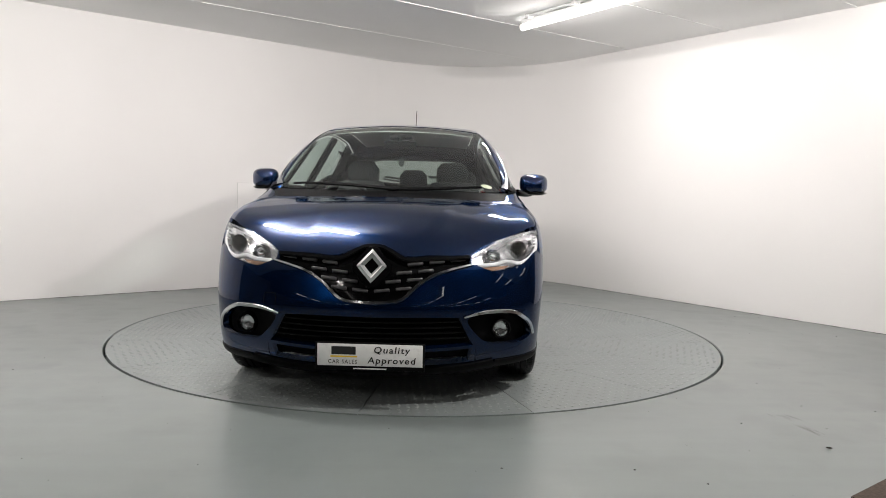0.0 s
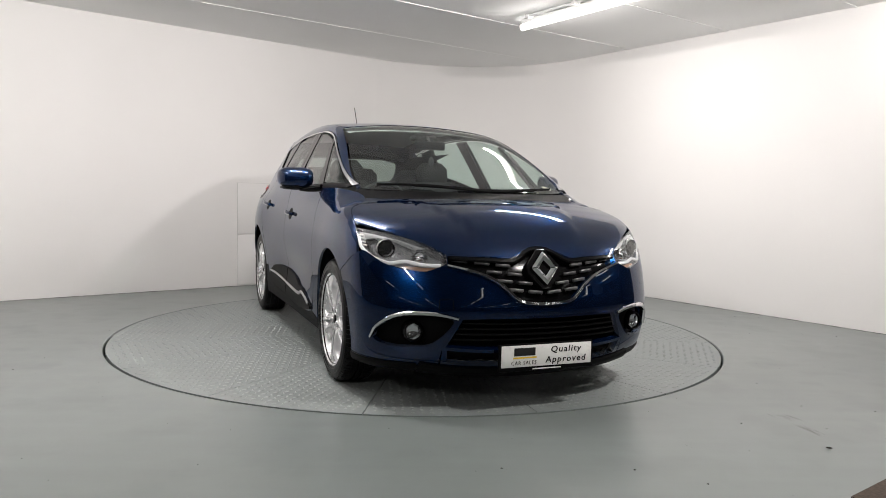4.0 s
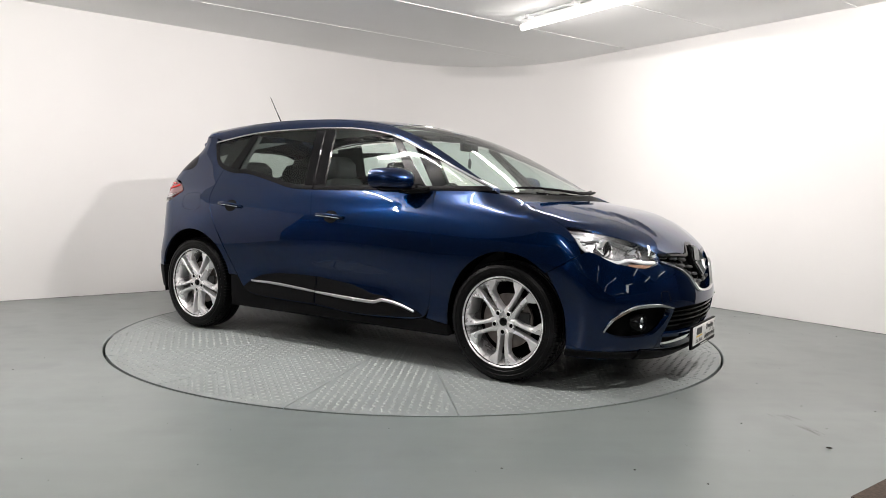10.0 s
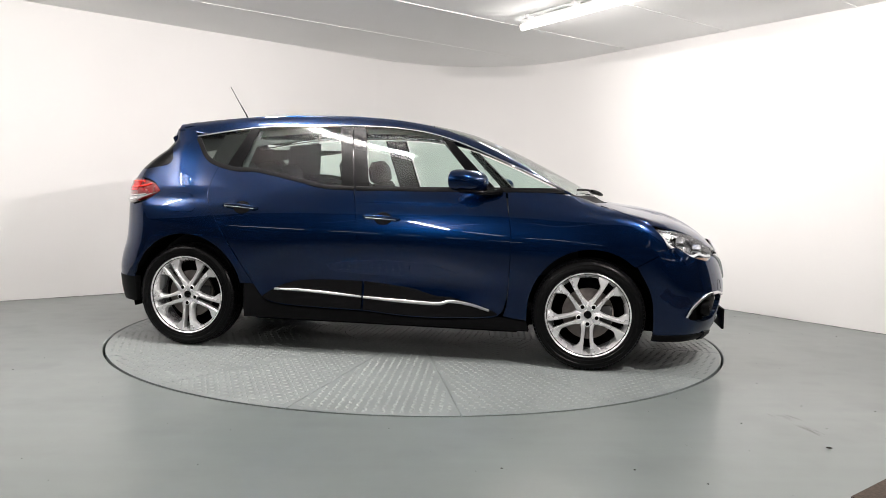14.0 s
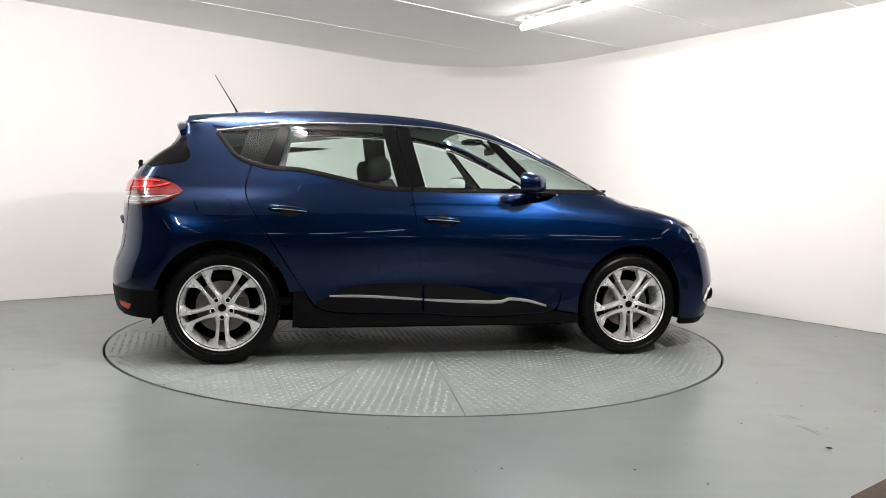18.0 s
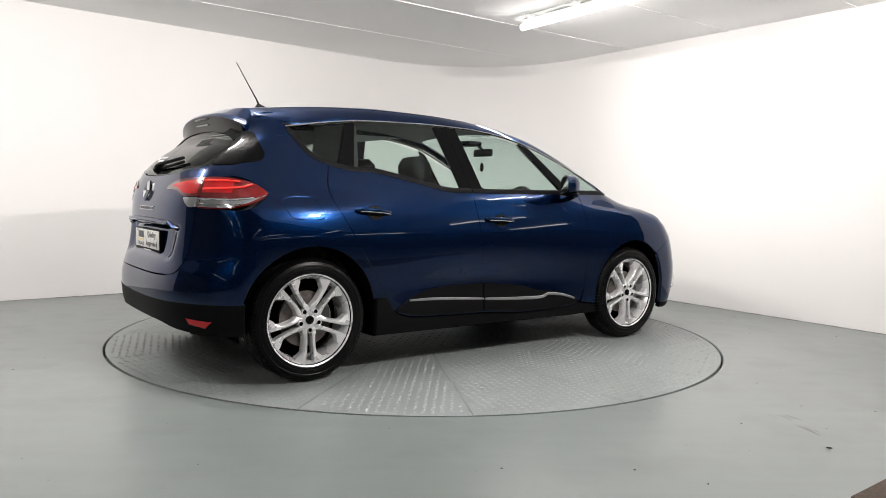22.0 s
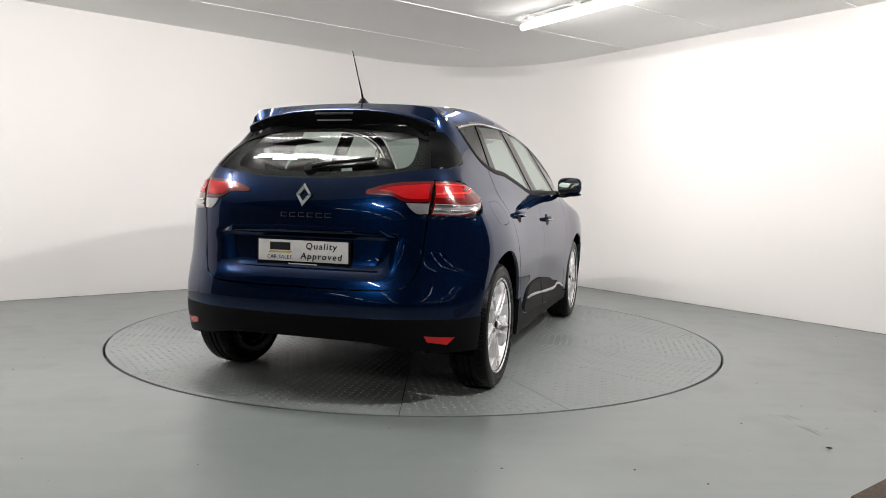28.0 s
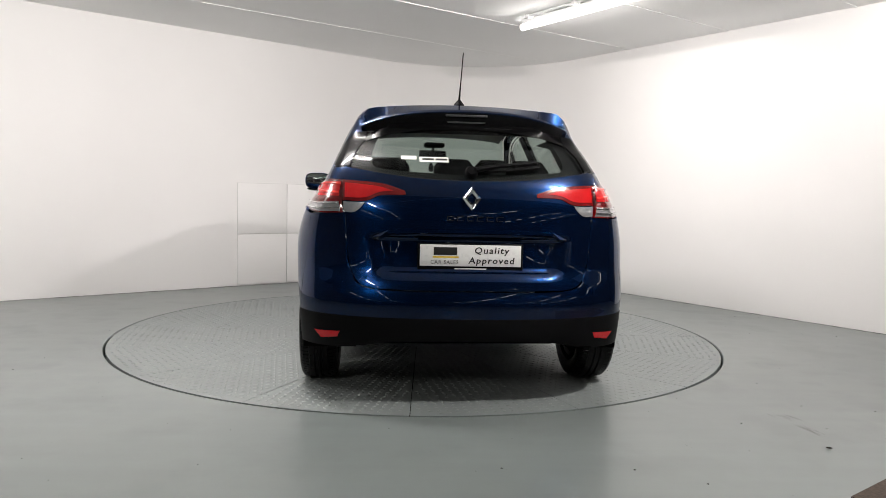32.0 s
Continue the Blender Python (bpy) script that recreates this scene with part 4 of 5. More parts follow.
def build_wheel(x, side, front):
    e = new("wheel")
    e.parent = car
    e.matrix_basis = Matrix.Translation((x, side * WHEEL_Y, WHEEL_R)) @ Matrix.Rotation(-side * math.pi / 2, 4, "X")
    # local z points outwards
    bm = bmesh.new()
    rr, w = .262, .10
    lathe(bm, [(rr - .01, -w * .95), (rr + .01, -w), (.30, -w - .006), (.334, -w + .002), (.345, -w + .02), (.347, -.052), (WHEEL_R, -.050), (WHEEL_R, -.022), (.346, -.020), (.346, -.012), (WHEEL_R, -.010), (WHEEL_R, .010), (.346, .012), (.346, .020), (WHEEL_R, .022), (WHEEL_R, .050), (.347, .052), (.345, w - .02), (.334, w - .002), (.326, w + .001), (.322, w + .004), (.312, w + .005), (.309, w + .003), (.296, w + .006), (.286, w + .006), (.283, w + .003), (.277, w + .004), (rr + .008, w + .001), (rr - .006, w - .006), (rr - .012, w - .02)], 72)
    tyre = part("tyre", bm, RUBBER, e, "black low-profile tyre")
    bm = bmesh.new()
    for k in range(88):
        for s in (-1, 1):
            m = Matrix.Rotation(2 * math.pi * (k + (.5 if s > 0 else 0)) / 88, 4, "Z")
            lug = [m @ Vector(p) for p in ((WHEEL_R + .0006, -.0102, s * .052), (WHEEL_R + .0006, .0102, s * .052), (.3488, .0102, s * .083), (.3488, -.0102, s * .083), (.337, -.0102, s * .0975), (.337, .0102, s * .0975), (.33, .0102, s * .07), (.33, -.0102, s * .07))]
            v = [bm.verts.new(p) for p in lug]
            for q in ((0, 1, 2, 3), (3, 2, 5, 4), (4, 5, 6, 7), (0, 3, 4, 7), (1, 6, 5, 2)):
                bm.faces.new([v[i] for i in q])
    bmesh.ops.recalc_face_normals(bm, faces=bm.faces)
    tagged(part("tread", bm, RUBBER, tyre, "", 0), "moulded tread blocks of the tyre", kind="stuff")
    bm = bmesh.new()
    lathe(bm, [(.230, -.085), (.231, .02), (.236, .055), (.245, .074), (.252, .086), (.2595, .097), (.2665, .1005), (.2695, .0985), (.2700, .092), (.258, .08)], 72)
    part("rim", bm, ALLOY, e, "silver alloy rim")
    bm = bmesh.new()
    for k in range(5):
        for s in (-1, 1):
            rings = []
            for r, a_, b_, h in SPOKE:
                ring = []
                drop = .006 + .010 * max(0, (r - .19) / .07)
                for u, z in ((a_, h - .05), (a_, h - .004), (a_ + .003, h), (min(a_ + .015, b_ - .008), h), (b_ - .003, h - drop), (b_, h - drop - .005), (b_ + .002, h - .055)):
                    a = radians(72 * k - 90)
                    px, py = r * math.cos(u / r), s * r * math.sin(u / r)
                    ring.append(Vector((px * math.cos(a) - py * math.sin(a), px * math.sin(a) + py * math.cos(a), z)))
                rings.append(ring)
            loft(bm, rings)
        a = radians(72 * k - 90)
        web = []
        for r, w, h in ((.238, .027, .052), (.243, .027, .062), (.258, .028, .070)):
            web.append([Vector((r * math.cos(a) - u * math.sin(a), r * math.sin(a) + u * math.cos(a), z)) for u, z in ((-w, h - .03), (-w, h), (w, h), (w, h - .03))])
        loft(bm, web)
    lathe(bm, [(.056, .03), (.056, .066), (.050, .073), (.0, .076)], 40)
    part("spokes", bm, ALLOY, e, "five pairs of silver spokes")
    bm = bmesh.new()
    lathe(bm, [(.024, .070), (.024, .081), (.021, .083), (0, .083)], 32)
    part("hub_cap", bm, GLOSS, e, "black hub cap")
    for k in range(5):
        bm = bmesh.new()
        a = radians(72 * k - 90)
        lathe(bm, [(.0135, .060), (.0135, .0772), (.010, .0775), (.010, .072), (0, .072)], 12, Matrix.Translation((.0585 * math.cos(a), .0585 * math.sin(a), .004)))
        part("wheel_bolt", bm, DARK, e, "dark wheel bolt")
        bm = bmesh.new()
        lathe(bm, [(.0185, .05), (.0175, .079), (.015, .0815), (.0125, .080), (.0115, .066)], 18, Matrix.Translation((.0585 * math.cos(a), .0585 * math.sin(a), .004)))
        part("bolt_seat", bm, ALLOY, e, "silver ring round the bolt")
    bm = bmesh.new()
    lathe(bm, [(.06, .0), (.162, .0), (.162, .022), (.088, .022), (.085, .03), (.06, .03)], 48)
    part("brake_disc", bm, ALLOY_DARK, e, "worn iron brake disc")
    bm = bmesh.new()
    box(bm, .05, -.06, .005, .15, .06, .04, .012)
    part("brake_caliper", bm, TRIM, e, "dark brake caliper")
    bm = bmesh.new()
    lathe(bm, [(.236, -.06), (.0, -.06)], 32)
    part("wheel_back", bm, DARK, e, "dark inner wheel")
    return e


for x in (WHEEL_X, -WHEEL_X):
    for side in (1, -1):
        build_wheel(x, side, x > 0)
        bm = bmesh.new()
        c = F_ARCH if x > 0 else R_ARCH
        inner, outer, hub = [], [], bm.verts.new((c[0], side * .58, c[1]))
        for i in range(33):
            a = radians(-14 + 208 * i / 32)
            x_, z_ = c[0] + (c[2] + .008) * math.cos(a), c[1] + (c[3] + .008) * math.sin(a)
            inner.append(bm.verts.new((x_, side * .58, z_)))
            outer.append(bm.verts.new((x_, side * (.858 + .055 * max(0, math.sin(a))), z_)))
        for i in range(32):
            bm.faces.new((inner[i], inner[i + 1], outer[i + 1], outer[i]))
            bm.faces.new((hub, inner[i], inner[i + 1]))
        part("arch_liner", bm, DARK, car, "dark wheel-arch liner")
# ---- front details ----
def word(bm, text, size, at, right, up, depth=.002, bold=.0, shear=0.0, width=.1):
    """Letters of the built-in font as a raised mesh of a given width, from the left end of their base line."""
    cu = bpy.data.curves.new("letters", "FONT")
    cu.space_character = 1.18
    cu.body, cu.size, cu.offset, cu.shear, cu.resolution_u, cu.extrude = text, size, bold, shear, 2, depth / 2
    ob = bpy.data.objects.new("letters", cu)
    scene.collection.objects.link(ob)
    me = bpy.data.meshes.new_from_object(ob.evaluated_get(bpy.context.evaluated_depsgraph_get()))
    r, u = Vector(right), Vector(up)
    n = r.cross(u)
    x0, x1 = min(v.co.x for v in me.vertices), max(v.co.x for v in me.vertices)
    wide = width / (x1 - x0)
    for v in me.vertices:
        v.co.y = min(max(v.co.y, -.24 * size), .76 * size)
        v.co = Vector(at) + r * ((v.co.x - x0) * wide) + u * v.co.y + n * (v.co.z + depth / 2)
    bm.from_mesh(me)
    bpy.data.objects.remove(ob)
    bpy.data.curves.remove(cu)
    bpy.data.meshes.remove(me)
    return bm


def number_plate(at, right, parent):
    """A dealer's plate in a black holder; right is the way its words run."""
    r, u = Vector(right), Vector((0, 0, 1))
    n = r.cross(u)
    m = Matrix((r, u, n)).transposed().to_4x4()
    m.translation = at
    bm = bmesh.new()
    box(bm, -.272, -.078, -.020, .272, .062, -.002, .006, m=m)
    holder = part("plate_holder", bm, BLACK, parent, "black plate holder")
    bm = bmesh.new()
    box(bm, -.26, -.055, -.003, .26, .055, .002, .003, m=m)
    part("plate", bm, PLATE, holder, "white dealer plate with black words")
    o = Vector(at) + n * .0024
    bm = bmesh.new()
    for dx, dy in ((0, 0), (.0016, .0003), (.0008, .0012)):
        word(bm, "Quality", .046, o + r * (.020 + dx) + u * (.012 + dy), r, u, .001, 0, .12, .177)
        word(bm, "Approved", .046, o - r * (.012 - dx) - u * (.040 - dy), r, u, .001, 0, .12, .237)
    word(bm, "CAR SALES", .028, o - r * .205 - u * .043, r, u, .001, 0, 0, .142)
    part("lettering", bm, INK, holder, "black lettering")
    bm = bmesh.new()
    box(bm, -.190, .002, .002, -.070, .042, .003, m=m)
    part("black_bar", bm, INK, holder, "plain black bar")
    bm = bmesh.new()
    box(bm, -.195, -.012, .002, -.062, -.004, .003, m=m)
    part("yellow_bar", bm, YELLOW, holder, "yellow underline")
    bm = bmesh.new()
    box(bm, -.082, -.071, -.002, .082, -.065, -.001, m=m)
    part("white_bar", bm, PLATE, holder, "small white bar")


number_plate((2.297, .004, .288), (0, 1, 0), car)


def badge(at, right, tilt, h, w, parent, mat=CHROME):
    """A plain bevelled diamond ring."""
    r, u = Vector(right), Vector((tilt, 0, 1)).normalized()
    n = r.cross(u)
    bm = bmesh.new()
    rings = []
    for k, z in ((1, 0), (.98, .010), (.74, .022), (.46, .010), (.43, -.004)):
        rings.append([Vector(at) + r * (x * w / 2 * k) + u * (y * h / 2 * k) + n * z for x, y in ((0, 1), (.16, .86), (1, .04), (1, -.04), (.16, -.86), (0, -1), (-.16, -.86), (-1, -.04), (-1, .04), (-.16, .86))])
    loft(bm, rings, caps=False)
    return part("badge", bm, mat, parent, "plain chrome diamond badge", 20)


bm = bmesh.new()
u_ = Vector((-.40, 0, 1)).normalized()
out = Vector((0, 1, 0)).cross(u_)
loft(bm, [[Vector((2.240, 0, .722)) + Vector((0, 1, 0)) * (x * .083 * k) + u_ * (y * .09 * k) + out * z for x, y in ((.25, 1), (1, .18), (1, -.18), (.25, -1), (-.25, -1), (-1, -.18), (-1, .18), (-.25, 1))] for k, z in ((1.16, -.03), (1.16, -.008), (1.12, -.003))])
part("badge_plate", bm, GLOSS, grille, "gloss black plate behind the badge", 20)
badge((2.241, 0, .722), (0, 1, 0), -.40, .18, .150, grille)
bm = bmesh.new()
ribbon(bm, [(0, .822), (.05, .817), (.105, .790), (.16, .762), (.30, .767), (.485, .774)], "front", .022, .012, lift=-.010)
ribbon(bm, [(0, .822), (-.05, .817), (-.105, .790), (-.16, .762), (-.30, .767), (-.485, .774)], "front", .022, .012, lift=-.010)
part("grille_frame", bm, GLOSS, grille, "gloss black upper grille bar")
bm = bmesh.new()
V = [(.498, .734), (.40, .712), (.32, .688), (.24, .642), (.155, .567), (.08, .551), (0, .548), (-.08, .551), (-.155, .567), (-.24, .642), (-.32, .688), (-.40, .712), (-.498, .734)]
ribbon(bm, V, "front", .019, .012, lift=.001, taper=.35)
part("grille_strip", bm, CHROME, grille, "chrome strip under the grille")

dash = bpy.data.meshes.new("grille_bar")
bm = bmesh.new()
box(bm, -.008, -.039, -.008, .008, .039, .008, .003, 1)
bm.to_mesh(dash)
bm.free()
dash.materials.append(SMOKE)
dash.shade_smooth()
gi = inset_poly(GRILLE, .014)
for row in range(6):
    for k in range(-6, 7):
        y = (k + (.5 if row % 2 else 0)) * .108
        z = .748 - .040 * row + .10 * (abs(y) - .25)
        if not inside_poly(np.array([[y - .012, z], [y + .012, z]]), gi).all() or abs(y) + abs(z - .722) * .9 < .135:
            continue
        p, n = skin([(y, z)], "front", -.018)
        ob = new("grille_bar", dash)
        ob.parent = grille
        ob.matrix_basis = Matrix.Translation(p[0]) @ Matrix.Rotation(math.atan2(n[0][1], n[0][0]), 4, "Z") @ Matrix.Rotation(radians(-20), 4, "Y") @ Matrix.Rotation(math.copysign(.1, y), 4, "X")
for z in (.452, .424, .396, .368):
    bm = bmesh.new()
    wy = .43 + (.474 - z) * .5
    ribbon(bm, [(-wy, z), (-.25, z - .004), (0, z - .005), (.25, z - .004), (wy, z)], "front", .012, .02, lift=-.036)
    part("slat", bm, GLOSS, intake, "black intake slat")
bm = bmesh.new()
ribbon(bm, [(-.515, .325), (-.3, .312), (0, .308), (.3, .312), (.515, .325)], "front", .028, .03, lift=-.028)
part("splitter", bm, PAINT, intake, "body-coloured blade across the intake")
bm = bmesh.new()
ribbon(bm, [(-.62, .222), (-.5, .206), (-.3, .190), (0, .182), (.3, .190), (.5, .206), (.62, .222)], "front", .05, .014, lift=.002)
part("front_lip", bm, BLACK, bumper, "black lower lip")

bm = bmesh.new()
ribbon(bm, [(-.548, .512), (-.548, .568), (-.540, .573), (-.494, .574), (-.486, .570), (-.485, .516)], "front", .003, .0004, lift=.0006)
part("tow_cap_joint", bm, BLACK, bumper, "thin dark joint of the square towing cap")

for side in (1, -1):
    pocket = panel("fog_pocket", FOG, "front_corner", BLACK, bumper, "black fog-light pocket", side=side, lift=-.05, flange=0, gap=-.012, res=.04)
    bm = bmesh.new()
    q = [tuple(p) for p in flat(skin([(.462, .478), (.54, .495), (.62, .500)], "front")[0], "front_corner")] + [tuple(p) for p in flat([(2.075, .715, .488), (1.995, .80, .425), (1.965, .83, .362)], "front_corner")]
    ribbon(bm, q, "front_corner", .022, .012, side=side, taper=.4)
    part("fog_strip", bm, CHROME, bumper, "chrome eyebrow over the fog light")
    at, d = Vector((2.125, side * .657, .405)), Vector((1, side * .12, 0)).normalized()
    m = Matrix.Translation(at) @ d.to_track_quat("Z", "Y").to_matrix().to_4x4()
    bm = bmesh.new()
    lathe(bm, [(.056, -.05), (.052, -.005), (.046, .004), (.041, -.002), (.040, -.03)], 32, m)
    fog = part("fog_light", bm, GLOSS, bumper, "round fog light in a black ring")
    bm = bmesh.new()
    lathe(bm, [(.040, -.016), (.03, -.030), (.012, -.036), (0, -.037)], 24, m)
    part("fog_bowl", bm, SILVERED, bumper, "silvered bowl")
    bm = bmesh.new()
    lathe(bm, [(.040, -.004), (.03, .003), (.015, .007), (0, .008)], 24, m)
    part("fog_lens", bm, LENS, bumper, "clear fog lens").visible_shadow = False
    # headlamp insides
    lamp = [o for o in car.children if o.name.startswith("headlight")][0 if side > 0 else 1]

    def lamp_ring(p, r, depth, mat, label, nm, sunk=.035):
        ab = flat([p], "front_corner")
        q, n = skin(ab, "front_corner", -sunk)
        q, n = q[0] * np.array([1, side, 1]), Vector((1, side * .25, .02)).normalized()
        mm = Matrix.Translation(q) @ n.to_track_quat("Z", "Y").to_matrix().to_4x4()
        b = bmesh.new()
        lathe(b, [(r * x, depth * h) for x, h in ((1.25, -1), (1.25, .2), (1.12, .5), (1.0, .2), (.95, -.4))], 32, mm)
        ring = part(nm, b, mat, lamp, label)
        b = bmesh.new()
        lathe(b, [(r * .95, -depth * .4), (r * .8, -depth * .1), (r * .45, depth * .25), (0, depth * .4)], 24, mm)
        part("projector_lens", b, GLOSS if mat is CHROME else SILVERED, lamp, "glass projector lens")

    lamp_ring((1.94, .755, .822), .040, .03, CHROME, "chrome ring round the projector", "projector_ring")
    lamp_ring((2.07, .615, .782), .034, .03, SILVERED, "silvered reflector", "reflector_cup")
    ab = [tuple(p) for p in flat([(1.745, .848, .900), (1.86, .770, .888), (1.955, .68, .866), (2.05, .575, .828), (2.04, .60, .815), (1.94, .70, .862), (1.86, .785, .862), (1.815, .852, .845), (1.885, .84, .785), (2.0, .755, .730), (1.99, .772, .722), (1.865, .855, .79), (1.80, .865, .852)], "front_corner")]
    panel("lamp_trim", rounded([(*p, 1) for p in ab], .02), "front_corner", SILVERED, lamp, "silvered lamp surround", side=side, lift=-.022, flange=.03, res=.03, gap=.004)
    bm = bmesh.new()
    q = [tuple(p) for p in flat([(1.80, .858, .862), (1.835, .856, .815), (1.91, .825, .770), (2.0, .752, .738), (2.035, .715, .748), (2.06, .685, .752), (2.10, .625, .738), (2.145, .53, .735)], "front_corner")]
    ribbon(bm, q, "front_corner", .018, .008, side=side, lift=-.014)
    part("daylight_strip", bm, GUIDE, lamp, "white daytime light guide")
    for k in range(4):
        f = k / 3
        q = flat([(1.80 + .055 * f, .846, .875 - .05 * f)], "front_corner")[0]
        b = bmesh.new()
        ribbon(b, [(q[0] - .012, q[1]), (q[0] + .022, q[1] - .002)], "front_corner", .010, .008, side=side, lift=-.02, step=.01)
        part("marker_bar", b, GUIDE, lamp, "small frosted light bar")
    ab = [tuple(p) for p in flat([(2.10, .60, .725), (2.135, .52, .722), (2.12, .59, .708), (2.07, .67, .715), (2.05, .695, .728)], "front_corner")]
    panel("indicator", rounded(ab, .02), "front_corner", AMBER, lamp, "pale amber indicator", side=side, lift=-.016, flange=.01, res=.03, gap=0)
    # door mirror
    mir = new("door_mirror")
    mir.parent = car
    tagged(mir, "body-coloured door mirror on a black foot")
    def ring_at(t, k, dz=0.0, hy=.105, hz=.068):
        out = []
        for i in range(24):
            a = 2 * math.pi * i / 24
            c, s_ = math.cos(a), math.sin(a)
            y, z = hy * k * math.copysign(abs(c) ** .62, c), hz * k * math.copysign(abs(s_) ** .62, s_)
            out.append(Vector((.578 + t - .62 * y, side * (.957 + y), 1.178 + dz + z)))
        return out

    bm = bmesh.new()
    loft(bm, [ring_at(*q) for q in ((-.030, .92, 0), (-.022, .99, 0), (.01, 1.0, 0), (.045, .97, -.002), (.075, .86, -.006), (.098, .66, -.010), (.110, .38, -.013), (.114, .10, -.014))])
    part("mirror_cap", bm, PAINT, mir, "blue mirror cap", 50)
    bm = bmesh.new()
    loft(bm, [ring_at(t, k, 0, .094, .058) for t, k in ((-.026, .99), (-.034, 1), (-.035, .97))])
    part("mirror_glass", bm, MIRROR, mir, "mirror glass", 30)
    bm = bmesh.new()
    loft(bm, [[Vector((x, side * (yc + hy * math.cos(a)), zc + hz * math.sin(a))) for a in (2 * math.pi * i / 16 for i in range(16))] for x, yc, hy, zc, hz in ((.545, .985, .055, 1.113, .010), (.565, .975, .080, 1.112, .017), (.62, .945, .085, 1.111, .017), (.675, .915, .05, 1.112, .013))])
    tube(bm, [(.64, side * .93, 1.106), (.70, side * .895, 1.102), (.76, side * .86, 1.106), (.79, side * .825, 1.112)], [.018, .019, .021, .024], 12)
    part("mirror_foot", bm, GLOSS, mir, "black mirror foot", 50)
    # door handles
    for x0, z0, x1, z1, door in ((-.105, .930, .145, .918, "front_door"), (-1.09, .980, -.842, .964, "rear_door")):
        d = [o for o in car.children if o.name.startswith(door)][0 if side > 0 else 1]
        xm, zm = (x0 + x1) / 2 + .01, (z0 + z1) / 2
        o = rounded([(xm + .060 * math.cos(2 * math.pi * i / 14), zm - .004 + .042 * math.sin(2 * math.pi * i / 14)) for i in range(14)], .015)
        panel("handle_cup", o, "y", BLACK, d, "dark handle recess", side=side, lift=.0015, flange=.004, res=.03, gap=0)
        bm = bmesh.new()
        rows = []
        for i in range(13):
            f = i / 12
            x, z = x0 + (x1 - x0) * f, z0 + (z1 - z0) * f
            p, n = skin([(x, z)], "y", .006 + .030 * math.sin(math.pi * f) ** .5)
            p = p[0] * np.array([1, side, 1])
            h = .0135 * (.65 + .35 * math.sin(math.pi * f) ** .5)
            rows.append([Vector((p[0], p[1] + side * .008 * math.cos(a), p[2] + h * math.sin(a))) for a in (2 * math.pi * k / 10 for k in range(10))])
        loft(bm, rows)
        hd = part("door_handle", bm, PAINT, d, "body-coloured pull handle", 60)
        bm = bmesh.new()
        tube(bm, [(r[0].x, r[0].y - side * .003, sum(v.z for v in r) / 10 - .010) for r in rows[1:-1]], .0022, 6)
        part("handle_strip", bm, CHROME, d, "thin chrome line on the handle")

# wipers lying on the cowl
for pts in ([(1.27, -.60), (1.315, -.45), (1.375, -.18), (1.405, .03)], [(1.405, .02), (1.395, .20), (1.345, .42), (1.29, .56)]):
    p, n = line_on(pts, "z", .016)
    bm = bmesh.new()
    tube(bm, [tuple(q) for q in p], .008, 6)
    q, n = line_on([(a + .028, b) for a, b in pts], "z", .028)
    tube(bm, [tuple(v) for v in q[: len(q) // 2 + 4]] if pts[0][1] > 0 else [tuple(v) for v in q[len(q) // 2 - 4:]], .009, 6)
    part("wiper", bm, BLACK, car, "black windscreen wiper")
o = rounded([(1.205 + .022 * math.cos(2 * math.pi * i / 12), .60 + .036 * math.sin(2 * math.pi * i / 12)) for i in range(12)], .02)
panel("screen_sticker", o, "z", STICKER, screen, "small round cream sticker", lift=-.012, flange=0, gap=0, res=.03)
# ---- rear details ----
number_plate((-2.034, .002, .778), (0, -1, 0), tg)
badge((-2.022, .003, 1.066), (0, -1, 0), .27, .128, .094, tg)
for k in range(6):
    # the model name is a row of plain chrome brackets
    y = .128 - k * .0505
    p, n = skin([(y - .018, .966)], "back", .0)
    bm = bmesh.new()
    for y0, z0, y1, z1 in ((-.018, .008, .018, .012), (-.018, -.012, .018, -.008), (.013, -.008, .018, .008)):
        box(bm, -.003, y0, z0, .003, y1, z1, m=Matrix.Translation(p[0]))
    part("name_block", bm, CHROME, tg, "plain chrome bracket of the model name")
bm = bmesh.new()
ribbon(bm, [(-.50, .858), (-.46, .876), (-.42, .892), (0, .900), (.42, .892), (.46, .876), (.50, .858)], "back", .026, .020, lift=-.002, taper=.3)
part("tailgate_lip", bm, PAINT, tg, "raised lip over the plate")

# spoiler at the end of the roof
def x_back(y, z):
    return float(skin([(y, z)], "back")[0][0][0])


def z_top(x, y):
    return float(skin([(x, y)], "z")[0][0][2])


def spoiler_tip(y):
    """The rear edge of the spoiler: its place along the car and its height."""
    return -1.706 + .05 * y * y + .40 * y ** 4, 1.546 - .14 * y * y - .36 * y ** 4


bm = bmesh.new()
rings = []
for i in range(31):
    y = -.572 + 1.144 * i / 30
    tip, h = spoiler_tip(y)
    front = min(z_top(-1.50, y), z_top(-1.47, y))
    rings.append([Vector(q) for q in ((-1.47, y, z_top(-1.47, y) - .001), (-1.485, y, z_top(-1.485, y) + .003), (-1.54, y, max(z_top(-1.54, y), h + .018) + .003), (-1.60, y, max(z_top(-1.60, y) + .003, h + .014)), (tip + .045, y, h + .010), (tip + .012, y, h + .004), (tip, y, h - .008), (tip + .003, y, h - .018),
                                      (tip + .012, y, h - .034), (tip + .04, y, h - .056), (-1.60, y, h - .06), (-1.50, y, h - .05))])
loft(bm, rings)
spoiler = part("roof_spoiler", bm, PAINT, car, "body-coloured roof spoiler with a black rear face", 40)
bm = bmesh.new()
rings = []
